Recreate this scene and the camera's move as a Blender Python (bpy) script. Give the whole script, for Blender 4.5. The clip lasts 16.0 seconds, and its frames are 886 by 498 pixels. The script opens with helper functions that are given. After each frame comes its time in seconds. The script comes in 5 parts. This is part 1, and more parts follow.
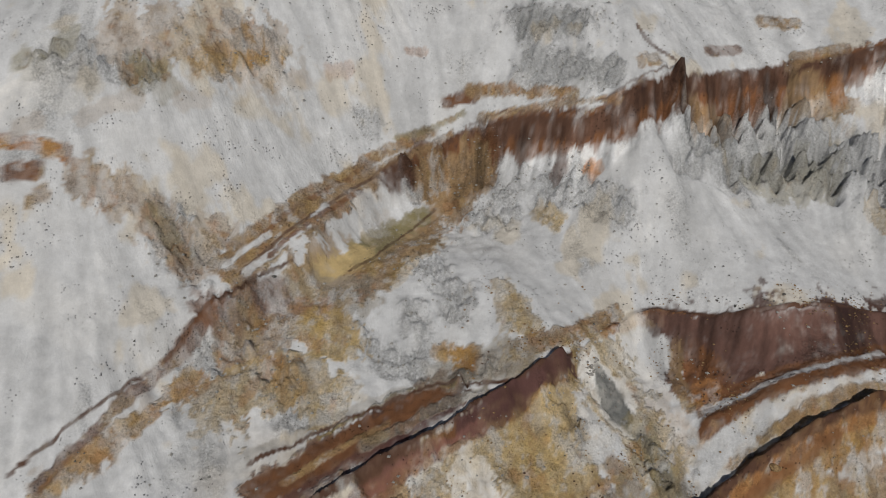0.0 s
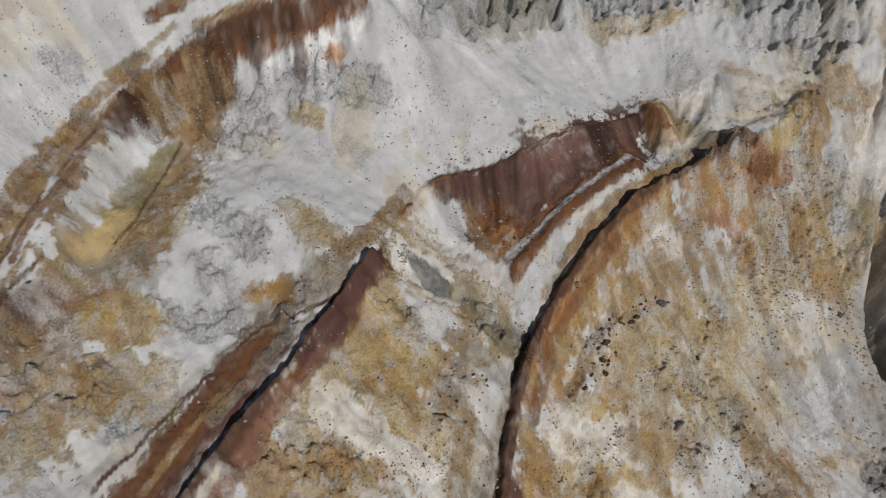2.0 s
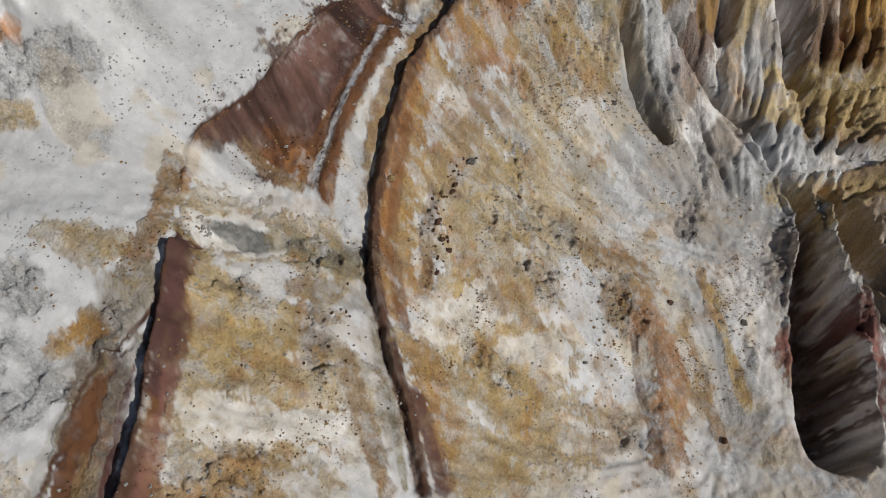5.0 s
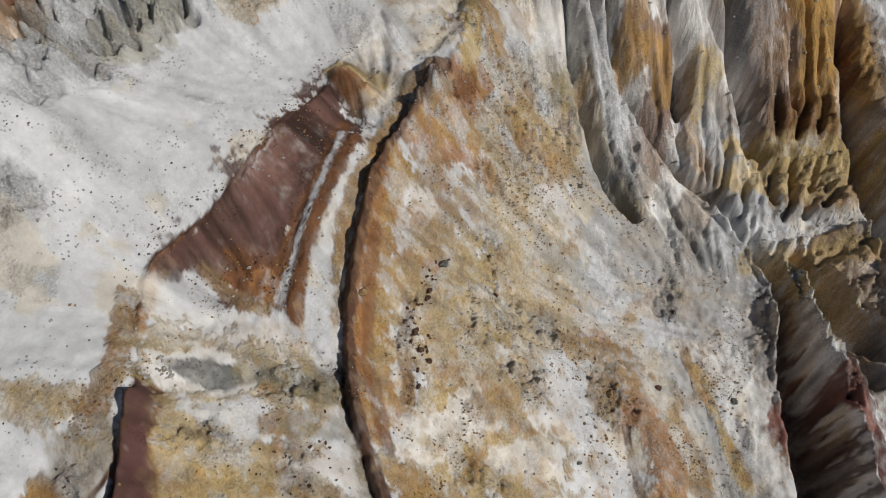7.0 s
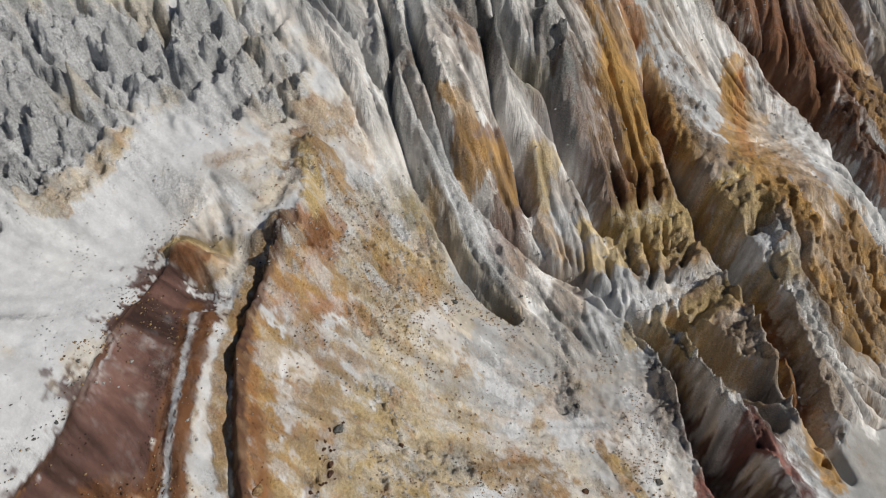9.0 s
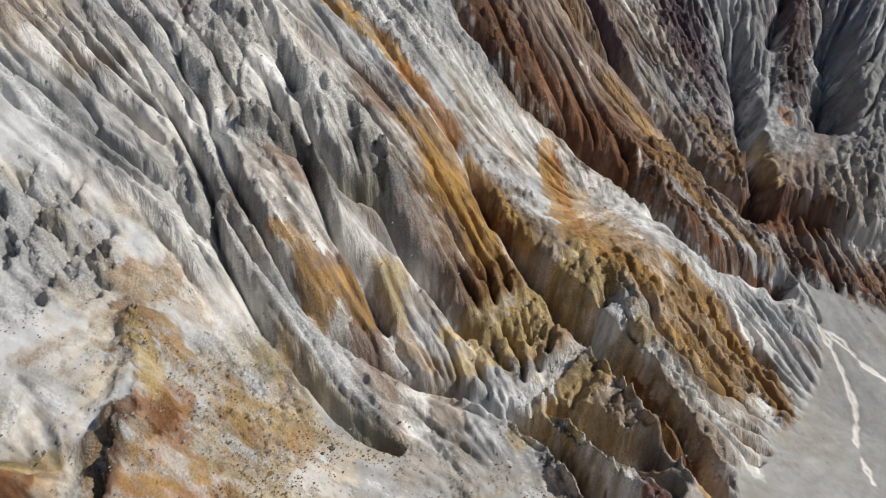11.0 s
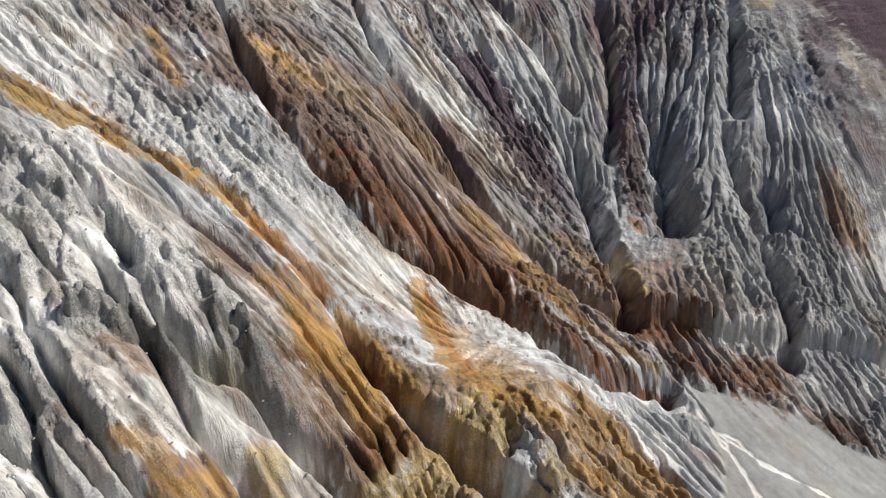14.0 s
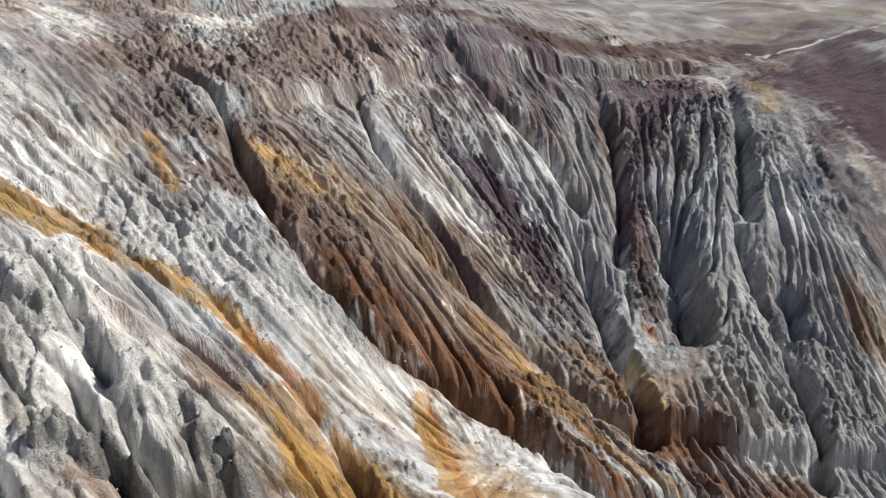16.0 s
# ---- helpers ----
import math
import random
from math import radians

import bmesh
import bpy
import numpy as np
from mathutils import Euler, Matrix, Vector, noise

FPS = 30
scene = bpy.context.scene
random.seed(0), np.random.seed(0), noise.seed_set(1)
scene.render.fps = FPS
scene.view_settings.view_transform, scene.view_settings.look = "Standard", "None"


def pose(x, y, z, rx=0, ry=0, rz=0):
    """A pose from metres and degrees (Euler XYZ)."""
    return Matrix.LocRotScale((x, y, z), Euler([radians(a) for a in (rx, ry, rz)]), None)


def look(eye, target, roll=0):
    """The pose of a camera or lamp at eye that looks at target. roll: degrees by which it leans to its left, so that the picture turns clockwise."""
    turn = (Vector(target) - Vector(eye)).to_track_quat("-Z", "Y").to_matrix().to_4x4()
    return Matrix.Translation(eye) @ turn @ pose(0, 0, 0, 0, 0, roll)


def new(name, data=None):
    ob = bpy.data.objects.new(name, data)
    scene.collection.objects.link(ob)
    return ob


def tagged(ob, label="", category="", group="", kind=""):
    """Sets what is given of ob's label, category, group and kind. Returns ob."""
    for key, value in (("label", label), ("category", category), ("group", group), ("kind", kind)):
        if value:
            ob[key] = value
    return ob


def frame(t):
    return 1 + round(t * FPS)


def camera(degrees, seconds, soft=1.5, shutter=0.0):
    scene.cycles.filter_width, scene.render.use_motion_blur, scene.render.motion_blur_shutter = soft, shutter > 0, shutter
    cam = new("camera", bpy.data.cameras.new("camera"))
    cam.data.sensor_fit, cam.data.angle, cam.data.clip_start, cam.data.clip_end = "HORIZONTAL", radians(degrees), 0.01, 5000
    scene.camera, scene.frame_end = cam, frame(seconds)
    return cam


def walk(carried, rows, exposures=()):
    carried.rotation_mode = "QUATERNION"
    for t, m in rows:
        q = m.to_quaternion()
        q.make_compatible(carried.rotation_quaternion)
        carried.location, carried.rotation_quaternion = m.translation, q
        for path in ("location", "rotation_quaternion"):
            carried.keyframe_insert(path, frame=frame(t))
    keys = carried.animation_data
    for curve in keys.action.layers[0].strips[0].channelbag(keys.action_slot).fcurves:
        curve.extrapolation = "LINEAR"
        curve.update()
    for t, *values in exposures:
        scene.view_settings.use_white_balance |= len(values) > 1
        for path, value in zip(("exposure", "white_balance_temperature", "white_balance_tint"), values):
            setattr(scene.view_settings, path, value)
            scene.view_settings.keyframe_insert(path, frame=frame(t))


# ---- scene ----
cam = camera(63.74, 16.0, soft=1.1)
# seconds, place, heading, pitch, roll
PATH = [
    (0.0, 0.01, 0.01, 225.00, 0.00, -36.09, -0.24),
    (0.5, -2.93, 2.67, 226.82, -7.39, -39.36, 0.07),
    (1.0, -4.68, 5.66, 227.58, -14.33, -42.32, 0.18),
    (1.5, -5.99, 8.27, 228.14, -21.19, -45.11, 0.23),
    (2.0, -6.82, 10.39, 228.30, -27.87, -47.62, 0.16),
    (2.5, -7.50, 12.26, 228.20, -34.58, -49.92, 0.05),
    (3.0, -7.73, 14.07, 228.05, -41.22, -52.27, -0.15),
    (3.5, -7.67, 16.39, 227.66, -48.13, -54.65, -0.12),
    (3.7, -7.36, 17.44, 227.33, -50.92, -55.67, -0.21),
    (5.8, -1.89, 25.63, 227.85, -57.29, -58.60, -0.17),
    (6.0, -1.22, 26.39, 227.72, -57.26, -57.69, -0.21),
    (6.5, 0.81, 28.35, 227.48, -57.63, -55.63, -0.04),
    (7.0, 3.01, 30.39, 227.26, -62.51, -53.78, 0.09),
    (7.5, 5.15, 32.21, 226.93, -66.85, -51.79, 0.13),
    (8.0, 7.27, 33.91, 226.77, -71.18, -49.81, 0.11),
    (8.5, 9.68, 35.67, 226.29, -75.61, -47.84, 0.29),
    (9.0, 12.46, 37.15, 226.08, -79.97, -45.93, 0.25),
    (9.2, 13.66, 37.61, 225.92, -81.72, -45.16, 0.23),
    (11.3, 23.04, 41.03, 225.06, -99.57, -36.80, -0.26),
    (11.5, 24.01, 41.38, 224.87, -101.37, -36.02, -0.25),
    (12.0, 27.03, 42.31, 223.89, -105.86, -33.98, -0.12),
    (12.5, 30.55, 42.49, 223.25, -110.04, -32.27, -0.15),
    (13.0, 33.65, 42.65, 222.70, -111.06, -30.96, -0.13),
    (13.5, 36.49, 42.37, 222.35, -111.03, -29.78, -0.07),
    (14.0, 39.43, 42.04, 222.41, -111.06, -28.28, 0.04),
    (14.5, 42.27, 41.45, 222.32, -111.03, -26.46, 0.13),
    (15.0, 44.76, 40.59, 222.03, -110.92, -24.55, 0.07),
    (15.5, 47.34, 39.59, 221.88, -110.83, -22.64, -0.01),
    (16.0, 50.06, 38.59, 221.84, -110.79, -20.80, 0.07),
]
walk(cam, [(t, pose(px, py, pz, 90 + pitch, 0, yaw) @ pose(0, 0, 0, 0, 0, roll)) for t, px, py, pz, yaw, pitch, roll in PATH],
     exposures=[(0, -0.72), (3.5, -0.52), (7, -0.36), (9, -0.22), (12.5, 0.06), (14, 0.22), (16, 0.3)])

# ---- daylight ----
SUN_AZIMUTH, SUN_HEIGHT = 180.0, 43.0      # degrees from +y towards +x, and above the horizon
world = bpy.data.worlds.new("world")
scene.world = world
world.use_nodes = True
sky = world.node_tree.nodes.new("ShaderNodeTexSky")
sky.sky_type, sky.sun_disc = "NISHITA", False
sky.sun_elevation, sky.sun_rotation = radians(SUN_HEIGHT), radians(SUN_AZIMUTH)
background = world.node_tree.nodes["Background"]
background.inputs["Strength"].default_value = 0.042
world.node_tree.links.new(sky.outputs[0], background.inputs["Color"])
sun = new("sun", bpy.data.lights.new("sun", "SUN"))
sun.data.energy, sun.data.angle, sun.data.color = 3.65, radians(0.6), (1.0, 0.95, 0.87)
sa, sh = radians(SUN_AZIMUTH), radians(SUN_HEIGHT)
sun.matrix_world = look((math.sin(sa) * math.cos(sh) * 300, math.cos(sa) * math.cos(sh) * 300, math.sin(sh) * 300), (0, 0, 0))

# ---- mineral colours, and a blue for painted shade ----
MINERAL = {
    "pale": (0.6, 0.61, 0.625), "white": (0.74, 0.73, 0.71), "grey": (0.33, 0.33, 0.325), "slate": (0.17, 0.175, 0.17),
    "greyt": (0.31, 0.28, 0.235), "tan": (0.355, 0.24, 0.13), "tanm": (0.27, 0.21, 0.185), "ochre": (0.44, 0.262, 0.09),
    "yellow": (0.52, 0.365, 0.135), "cream": (0.55, 0.42, 0.21), "orange": (0.40, 0.19, 0.075), "rust": (0.165, 0.075, 0.036),
    "brown": (0.095, 0.05, 0.034), "mauve": (0.1, 0.055, 0.045), "plum": (0.105, 0.07, 0.09), "maroon": (0.105, 0.052, 0.047), "brick": (0.24, 0.115, 0.095),
    "olive": (0.26, 0.225, 0.12), "shade_blue": (0.13, 0.155, 0.21), "pinky": (0.38, 0.31, 0.29),
}

# ---- the lie of the land ----
FINE = 0.38


def spread(lo, hi, far_lo, far_hi):
    """Coordinates that are dense from lo to hi and grow wider apart towards the far ends."""
    core = list(np.arange(lo, hi, FINE))
    for far, sign in ((far_lo, -1), (far_hi, 1)):
        at, gap, tail = (lo if sign < 0 else hi), FINE, []
        while abs(at - far) > gap and (far - at) * sign > 0:
            tail.append(at)
            gap = min(gap * 1.05, 60.0)
            at += sign * gap
        tail.append(far)
        core = tail[::-1] + core[1:] if sign < 0 else core + tail
    return np.array(core)


gx, gy = spread(-58, 315, -1500, 2400), spread(-185, 150, -2200, 1500)
X, Y = np.meshgrid(gx, gy)
CELL_X, CELL_Y = np.gradient(gx)[None, :], np.gradient(gy)[:, None]
rng = np.random.default_rng(7)
LATTICE = rng.random((8, 512, 512)).astype(np.float32)


def patchy(px, py, size, layer=0):
    """Smooth noise from -1 to 1 with cells of the given size in metres."""
    u, v = px / size + 71.3 * layer, py / size + 37.7 * layer
    i, j = np.floor(u).astype(int), np.floor(v).astype(int)
    fu, fv = (u - i).astype(np.float32), (v - j).astype(np.float32)
    fu, fv = fu * fu * (3 - 2 * fu), fv * fv * (3 - 2 * fv)
    table = LATTICE[layer % 8]
    a, b = table[i % 512, j % 512], table[(i + 1) % 512, j % 512]
    c, d = table[i % 512, (j + 1) % 512], table[(i + 1) % 512, (j + 1) % 512]
    return 2 * ((a * (1 - fu) + b * fu) * (1 - fv) + (c * (1 - fu) + d * fu) * fv) - 1


def rough(px, py, size, octaves=4, layer=0, keep=0.5):
    out, weight = 0.0, 1.0
    for n in range(octaves):
        out = out + weight * patchy(px, py, size / 2.03**n, layer + n)
        weight *= keep
    return out


def smooth(edge0, edge1, value):
    f = np.clip((value - edge0) / (edge1 - edge0), 0, 1)
    return f * f * (3 - 2 * f)


def near(points, reach):
    """The rows and columns of the grid within reach of a line of points."""
    p = np.array(points, float)
    i0, i1 = np.searchsorted(gx, [p[:, 0].min() - reach, p[:, 0].max() + reach])
    j0, j1 = np.searchsorted(gy, [p[:, 1].min() - reach, p[:, 1].max() + reach])
    return slice(j0, max(j1, j0 + 1)), slice(i0, max(i1, i0 + 1))


def rounded(points, times=2):
    """The line with its corners cut, so that it bends softly."""
    p = np.array(points, float)
    for _ in range(times if len(p) > 2 else 0):
        q = np.empty((2 * len(p) - 2, 2))
        q[0::2], q[1::2] = 0.75 * p[:-1] + 0.25 * p[1:], 0.25 * p[:-1] + 0.75 * p[1:]
        p = np.concatenate([p[:1], q, p[-1:]])
    return p


def away(px, py, points):
    """Distance to a line, its side (1 to the right of its run) and how far along it the nearest place is."""
    p = rounded(points)
    if len(p) == 1:
        return np.hypot(px - p[0, 0], py - p[0, 1]), np.ones_like(px), np.zeros_like(px)
    best, side, along = np.full(px.shape, 1e9), np.ones(px.shape), np.zeros(px.shape)
    lengths = np.hypot(*(p[1:] - p[:-1]).T) + 1e-9
    total, done = lengths.sum(), 0.0
    for (ax, ay), (bx, by), length in zip(p[:-1], p[1:], lengths):
        ux, uy = (bx - ax) / length, (by - ay) / length
        s = np.clip((px - ax) * ux + (py - ay) * uy, 0, length)
        d = np.hypot(px - ax - s * ux, py - ay - s * uy)
        closer = d < best
        best = np.where(closer, d, best)
        side = np.where(closer, np.where(ux * (py - ay) - uy * (px - ax) > 0, -1.0, 1.0), side)
        along = np.where(closer, (done + s) / total, along)
        done += length
    return best, side, along


# cross-sections of the pit, 20 m apart, from x = -100 m eastwards in steps of 20 m
sections = []


def section(y, heights):
    sections.append((y, [float(h) for h in heights.split()]))


section(200, "199 200 200 199 195 192 193 194 196 198 200 203 207 211 216 220 224 227 229 231 232 234 235 236 237 238 238 239 239 240 241 242")
section(180, "196 199 200 198 193 189 189 190 190 190 192 195 199 205 210 215 220 223 226 228 230 231 233 234 234 235 235 236 236 237 238 239")
section(160, "192 196 198 196 190 185 184 185 182 181 182 186 191 197 203 209 215 219 223 226 228 229 230 231 232 232 232 233 233 234 235 236")
section(140, "186 190 193 190 181 171 175 177 170 168 171 174 180 187 195 202 208 214 219 222 225 227 228 229 229 229 230 230 230 231 232 233")
section(120, "176 180 181 174 157 150 154 161 153 153 157 162 168 176 184 192 200 207 213 218 222 224 225 226 226 226 227 227 228 228 229 230")
section(100, "163 165 163 154 148 147 145 142 145 142 146 150 157 164 173 182 191 199 206 213 217 220 222 222 223 224 224 224 225 225 226 228")
section(80, "149 149 147 142 139 137 138 132 136 136 139 139 147 153 163 173 181 190 199 207 212 216 218 219 220 221 221 222 222 223 224 225")
section(60, "135 135 134 132 131 132 125 120 122 119 117 119 139 149 157 166 173 182 192 201 207 211 214 216 218 218 219 219 220 221 222 223")
section(40, "123 123 123 122 121 117 110 106 107 103 100 103 114 138 148 158 167 176 186 195 202 208 211 214 216 217 217 218 219 220 221 222")
section(20, "113 113 114 114 112 107 101 95 89 93 92 96 105 119 135 148 159 170 180 189 197 204 209 213 215 216 216 217 218 219 220 221")
section(0, "105 105 107 108 107 103 97 89 82 86 92 94 102 114 121 128 146 160 171 181 191 200 207 212 215 216 216 217 217 218 219 220")
section(-20, "99 100 103 105 105 102 97 91 85 85 90 96 105 114 110 116 132 148 160 172 183 195 205 211 214 216 216 217 217 218 219 220")
section(-40, "95 97 99 102 103 102 100 95 89 84 82 85 92 103 108 116 123 135 148 162 176 190 201 209 214 215 216 216 217 217 218 219")
section(-60, "91 93 96 99 100 101 100 97 92 84 77 74 76 86 96 104 111 123 137 152 169 185 198 208 212 215 215 216 216 217 218 219")
section(-80, "87 89 92 95 97 98 98 95 90 81 72 67 68 76 87 98 105 114 128 144 162 180 195 206 210 213 214 214 215 216 217 218")
section(-100, "82 84 87 90 92 93 93 91 85 77 68 64 67 74 84 99 106 112 124 141 158 176 191 202 207 210 211 212 213 215 216 217")
section(-120, "77 79 82 84 86 87 86 84 80 71 63 59 63 71 83 101 111 117 128 143 158 173 187 197 203 206 209 210 212 213 215 216")
section(-140, "71 73 75 77 78 79 78 76 71 64 58 55 58 68 83 101 116 126 137 149 162 174 184 193 199 203 206 208 210 212 213 215")
section(-160, "66 67 69 70 70 70 69 66 61 56 52 51 56 67 83 101 119 134 146 157 168 176 184 190 196 200 204 207 209 210 212 213")
section(-180, "60 61 62 62 62 61 60 57 53 48 45 46 52 64 81 101 123 140 153 164 173 179 185 190 194 199 202 205 207 209 211 212")
section(-200, "54 55 55 55 55 54 51 48 45 42 40 41 47 60 78 100 123 142 157 168 176 181 186 190 194 198 201 204 207 208 210 211")
section(-220, "48 49 49 49 48 47 45 42 39 37 36 37 43 56 76 99 122 143 158 170 177 182 186 190 194 198 201 204 206 207 208 210")
section(-240, "43 44 44 43 43 41 40 38 36 34 35 37 44 58 77 99 122 143 159 171 179 184 187 191 195 198 201 204 206 207 208 209")
section(-260, "39 39 39 39 38 37 36 35 34 34 36 41 49 62 80 102 124 145 162 174 182 187 190 193 197 199 202 204 205 206 207 208")
section(-280, "35 35 35 35 35 35 34 34 34 36 40 46 55 68 86 106 128 149 166 180 188 192 194 197 199 201 203 205 206 207 207 208")
section(-300, "32 32 32 33 33 33 34 34 36 39 44 51 62 75 92 112 132 152 171 185 192 196 198 200 202 203 205 206 207 207 208 209")

levels = np.array([h for _, h in sorted(sections)])


def bend(f):
    return np.stack([(1 - f) ** 3, 3 * f**3 - 6 * f**2 + 4, -3 * f**3 + 3 * f**2 + 3 * f + 1, f**3]) / 6


def loft(px, py):
    """Smooth land through the cross-sections."""
    u = np.clip((px + 100) / 20, 0, levels.shape[1] - 1.001)
    v = np.clip((py + 300) / 20, 0, levels.shape[0] - 1.001)
    i, j = np.floor(u).astype(int), np.floor(v).astype(int)
    wu, wv = bend(u - i), bend(v - j)
    out = 0.0
    for a in range(4):
        for b in range(4):
            out = out + wu[a] * wv[b] * levels[np.clip(j + b - 1, 0, levels.shape[0] - 1), np.clip(i + a - 1, 0, levels.shape[1] - 1)]
    return out


# a cubic spline flattens peaks: sharpen the levels so that the land passes through them
given = levels.copy()
cx, cy = np.meshgrid(-100 + 20.0 * np.arange(given.shape[1]), -300 + 20.0 * np.arange(given.shape[0]))
for _ in range(12):
    levels = levels + 0.8 * (given - loft(cx, cy))

Z = loft(X, Y)
beyond = np.maximum(np.maximum(X - 500, -95 - X), np.maximum(Y - 195, -290 - Y)).clip(0)
Z = Z + smooth(0, 900, beyond) * (30 + 60 * rough(X, Y, 420, 3, 2))


def bench_edge(drop, soft, shift, reach_up, reach_down, *points, lift=0.45):
    """A break in the slope: the land to the right of the line is lifted to a bench, that to the left is cut down."""
    global Z
    w = near(points, 40)
    d, side, along = away(X[w], Y[w], points)
    sd = d * side + 0.4 * patchy(X[w], Y[w], 6, 3) + 0.25 * patchy(X[w], Y[w], 1.3, 1)
    ends = smooth(0.0, 0.06, along) * smooth(0.0, 0.06, 1 - along)
    part_up = np.exp(-np.maximum(sd, 0) / reach_up)
    part_down = np.exp(-np.maximum(-sd, 0) / reach_down)
    blade = 0.5 + 0.5 * np.tanh((sd + shift) / soft)
    Z[w] += ends * drop * (lift * part_up * blade - (1 - lift) * part_down * (1 - blade))


def gully(depth, width, *points):
    """A washed-out channel with steep sides and a fringe of side gullies."""
    global Z
    w = near(points, width * 3)
    wob = width * (0.5 * patchy(X[w], Y[w], 9, 4) + 0.25 * patchy(X[w], Y[w], 3.3, 5))
    d, _, along = away(X[w], Y[w], points)
    d = np.abs(d + wob * 0.6)
    Z[w] -= 1.6 * depth * (0.25 + 0.75 * smooth(0, 0.3, along)) * smooth(0, 0.1, 1 - along) * np.exp(-((d / width) ** 2) * 2.3)


def berm(height_, width, north, *points):
    """A bank of dumped earth along a road's edge, steep towards the road (to the right of the line)."""
    global Z
    w = near(points, 30)
    d, side, along = away(X[w], Y[w], points)
    sd = d * side + 0.3 * patchy(X[w], Y[w], 7, 3) + 0.18 * patchy(X[w], Y[w], 1.6, 1)
    ends = smooth(0.0, 0.05, along) * smooth(0.0, 0.05, 1 - along)
    lump = 1 + 0.25 * patchy(X[w], Y[w], 6, 2) + 0.12 * patchy(X[w], Y[w], 1.7, 4)
    Z[w] += ends * height_ * lump * np.where(sd > 0, np.exp(-((sd / north) ** 2)), np.exp(-np.abs(sd / width) ** 1.3))


slots = np.zeros(X.shape)


def slot(depth, half, edge, *points):
    """A sheer-walled cleft that opens wider as it runs down."""
    global Z
    w = near(points, half * 2 + 6)
    d, _, along = away(X[w], Y[w], points)
    d = d + 0.35 * patchy(X[w], Y[w], 5, 4) + 0.2 * patchy(X[w], Y[w], 1.7, 5)
    open_ = half * (0.25 + 0.75 * smooth(0, 0.5, along))
    inside = (0.5 - 0.5 * np.tanh((d - open_) / edge)) * smooth(0, 0.05, along)
    Z[w] -= depth * (0.45 + 0.55 * smooth(0, 0.5, along)) * inside
    slots[w] = np.maximum(slots[w], smooth(1.8, 0.9, d - open_) * smooth(0, 0.05, along))


def mound(height, width, *points):
    global Z
    w = near(points, width * 3)
    d, _, _ = away(X[w], Y[w], points)
    Z[w] += height * np.exp(-((d / width * (1 + 0.25 * patchy(X[w], Y[w], 3, 6))) ** 2))


bench_edge(5.5, 1.4, 1.2, 8, 12, (108, 138), (90, 141), (71, 139.5), (57, 135.5), (39, 128), (28, 124), (18, 128), (8, 129), (-3, 126), (-10, 121), (-20, 110), (-25, 99), (-33, 93), (-40, 88), (-55, 78))
bench_edge(8.0, 3.5, 4.5, 10, 7, (92, 95), (86, 95), (79, 94.5), (66, 95), (53, 94), (43, 96), (36, 97), (28, 92), (24, 87), (20, 84), lift=0.12)
bench_edge(3.0, 1.2, 0.4, 8, 9, (24, 87), (21.5, 85.4), (16.4, 83), (10.6, 79.7), (4.6, 76.7), (-2.3, 72.2), (-10.7, 67.2), (-20, 62), (-34, 54))
berm(5.2, 3.4, 1.0, (22, 84.6), (16.8, 82.2), (11, 78.9), (5, 75.9), (-1.9, 71.4), (-10.3, 66.4), (-19.6, 61.2), (-33.6, 53.2))
bench_edge(3.0, 1.2, 0.4, 8, 9, (100, 80), (92, 79.5), (82, 80.4), (72.6, 80), (61.7, 76.6), (52, 73.3), (44, 69.3), (37, 64.8), (32.5, 60), (27.8, 54.4), (23.4, 48.5), (14.5, 39.6), (4, 30))
berm(5.2, 4.0, 1.0, (96, 78), (82, 79.3), (72.6, 78.9), (62, 75.5), (52.3, 72.2), (44.3, 68.2), (37.5, 63.8), (33.1, 59.1), (28.5, 53.6), (24.2, 47.8), (15.3, 38.9), (4.8, 29.3))
berm(0.9, 2.5, 0.7, (86, 94.5), (79, 94), (66, 94.5), (53, 93.5), (43, 95.5), (36, 96.5), (28, 91.5), (24, 86.5))
bench_edge(9.0, 1.1, 1.0, 9, 8, (160, -195), (169, -175), (176, -157), (182, -136), (186, -113), (193.5, -103), (198, -84), (203, -72))
bench_edge(6.0, 1.5, 0.8, 14, 9, (333, -202), (332, -170), (340, -130), (335, -79), (319, -44), (296, -8.5), (277, 18), (262, 34))
mound(1.6, 2.2, (74, 85), (63, 82.6), (53, 81), (44, 78.3))
mound(2.5, 2.6, (84.5, 93), (85, 89))
mound(4.5, 3.2, (116, 80.5), (106, 78.7), (98.4, 77.2), (93, 79))
mound(3.5, 4.5, (74, 26), (70, 16), (60, 11), (52, 7))

gully(5, 2.5, (121.9, -0.4), (113.9, -6.9), (108.9, -13.5), (102.6, -22.5))
gully(5, 2.0, (127.2, 63.5), (123.7, 59.9), (120.9, 54.3), (115.2, 46.8), (114, 38.7))
gully(5, 3.1, (149.1, -2.3), (138.7, -12), (126.8, -17.4), (112.2, -23), (102.3, -32.7))
gully(5, 3.0, (155.9, 46.6), (153.3, 40.2), (153.5, 30.8), (142.3, 21.8), (140.7, 15.5))
gully(4, 2.3, (147.4, 72.8), (134.8, 64.3), (131.5, 57.5), (131.7, 45.6), (129.7, 34.7), (127.5, 23), (121.2, 11.3))
gully(6, 3.9, (236.2, 20.2), (220.3, 10.4), (213.2, 0.3), (210.7, -6.9), (206.5, -21), (193.9, -34.2), (175.2, -47.7), (171.1, -66.1))
gully(6, 3.5, (183.2, 18.4), (175.5, 13.8), (165.2, 7.1), (153.9, -0.4), (142.4, -8.9), (129.1, -17.4), (116, -22.1))
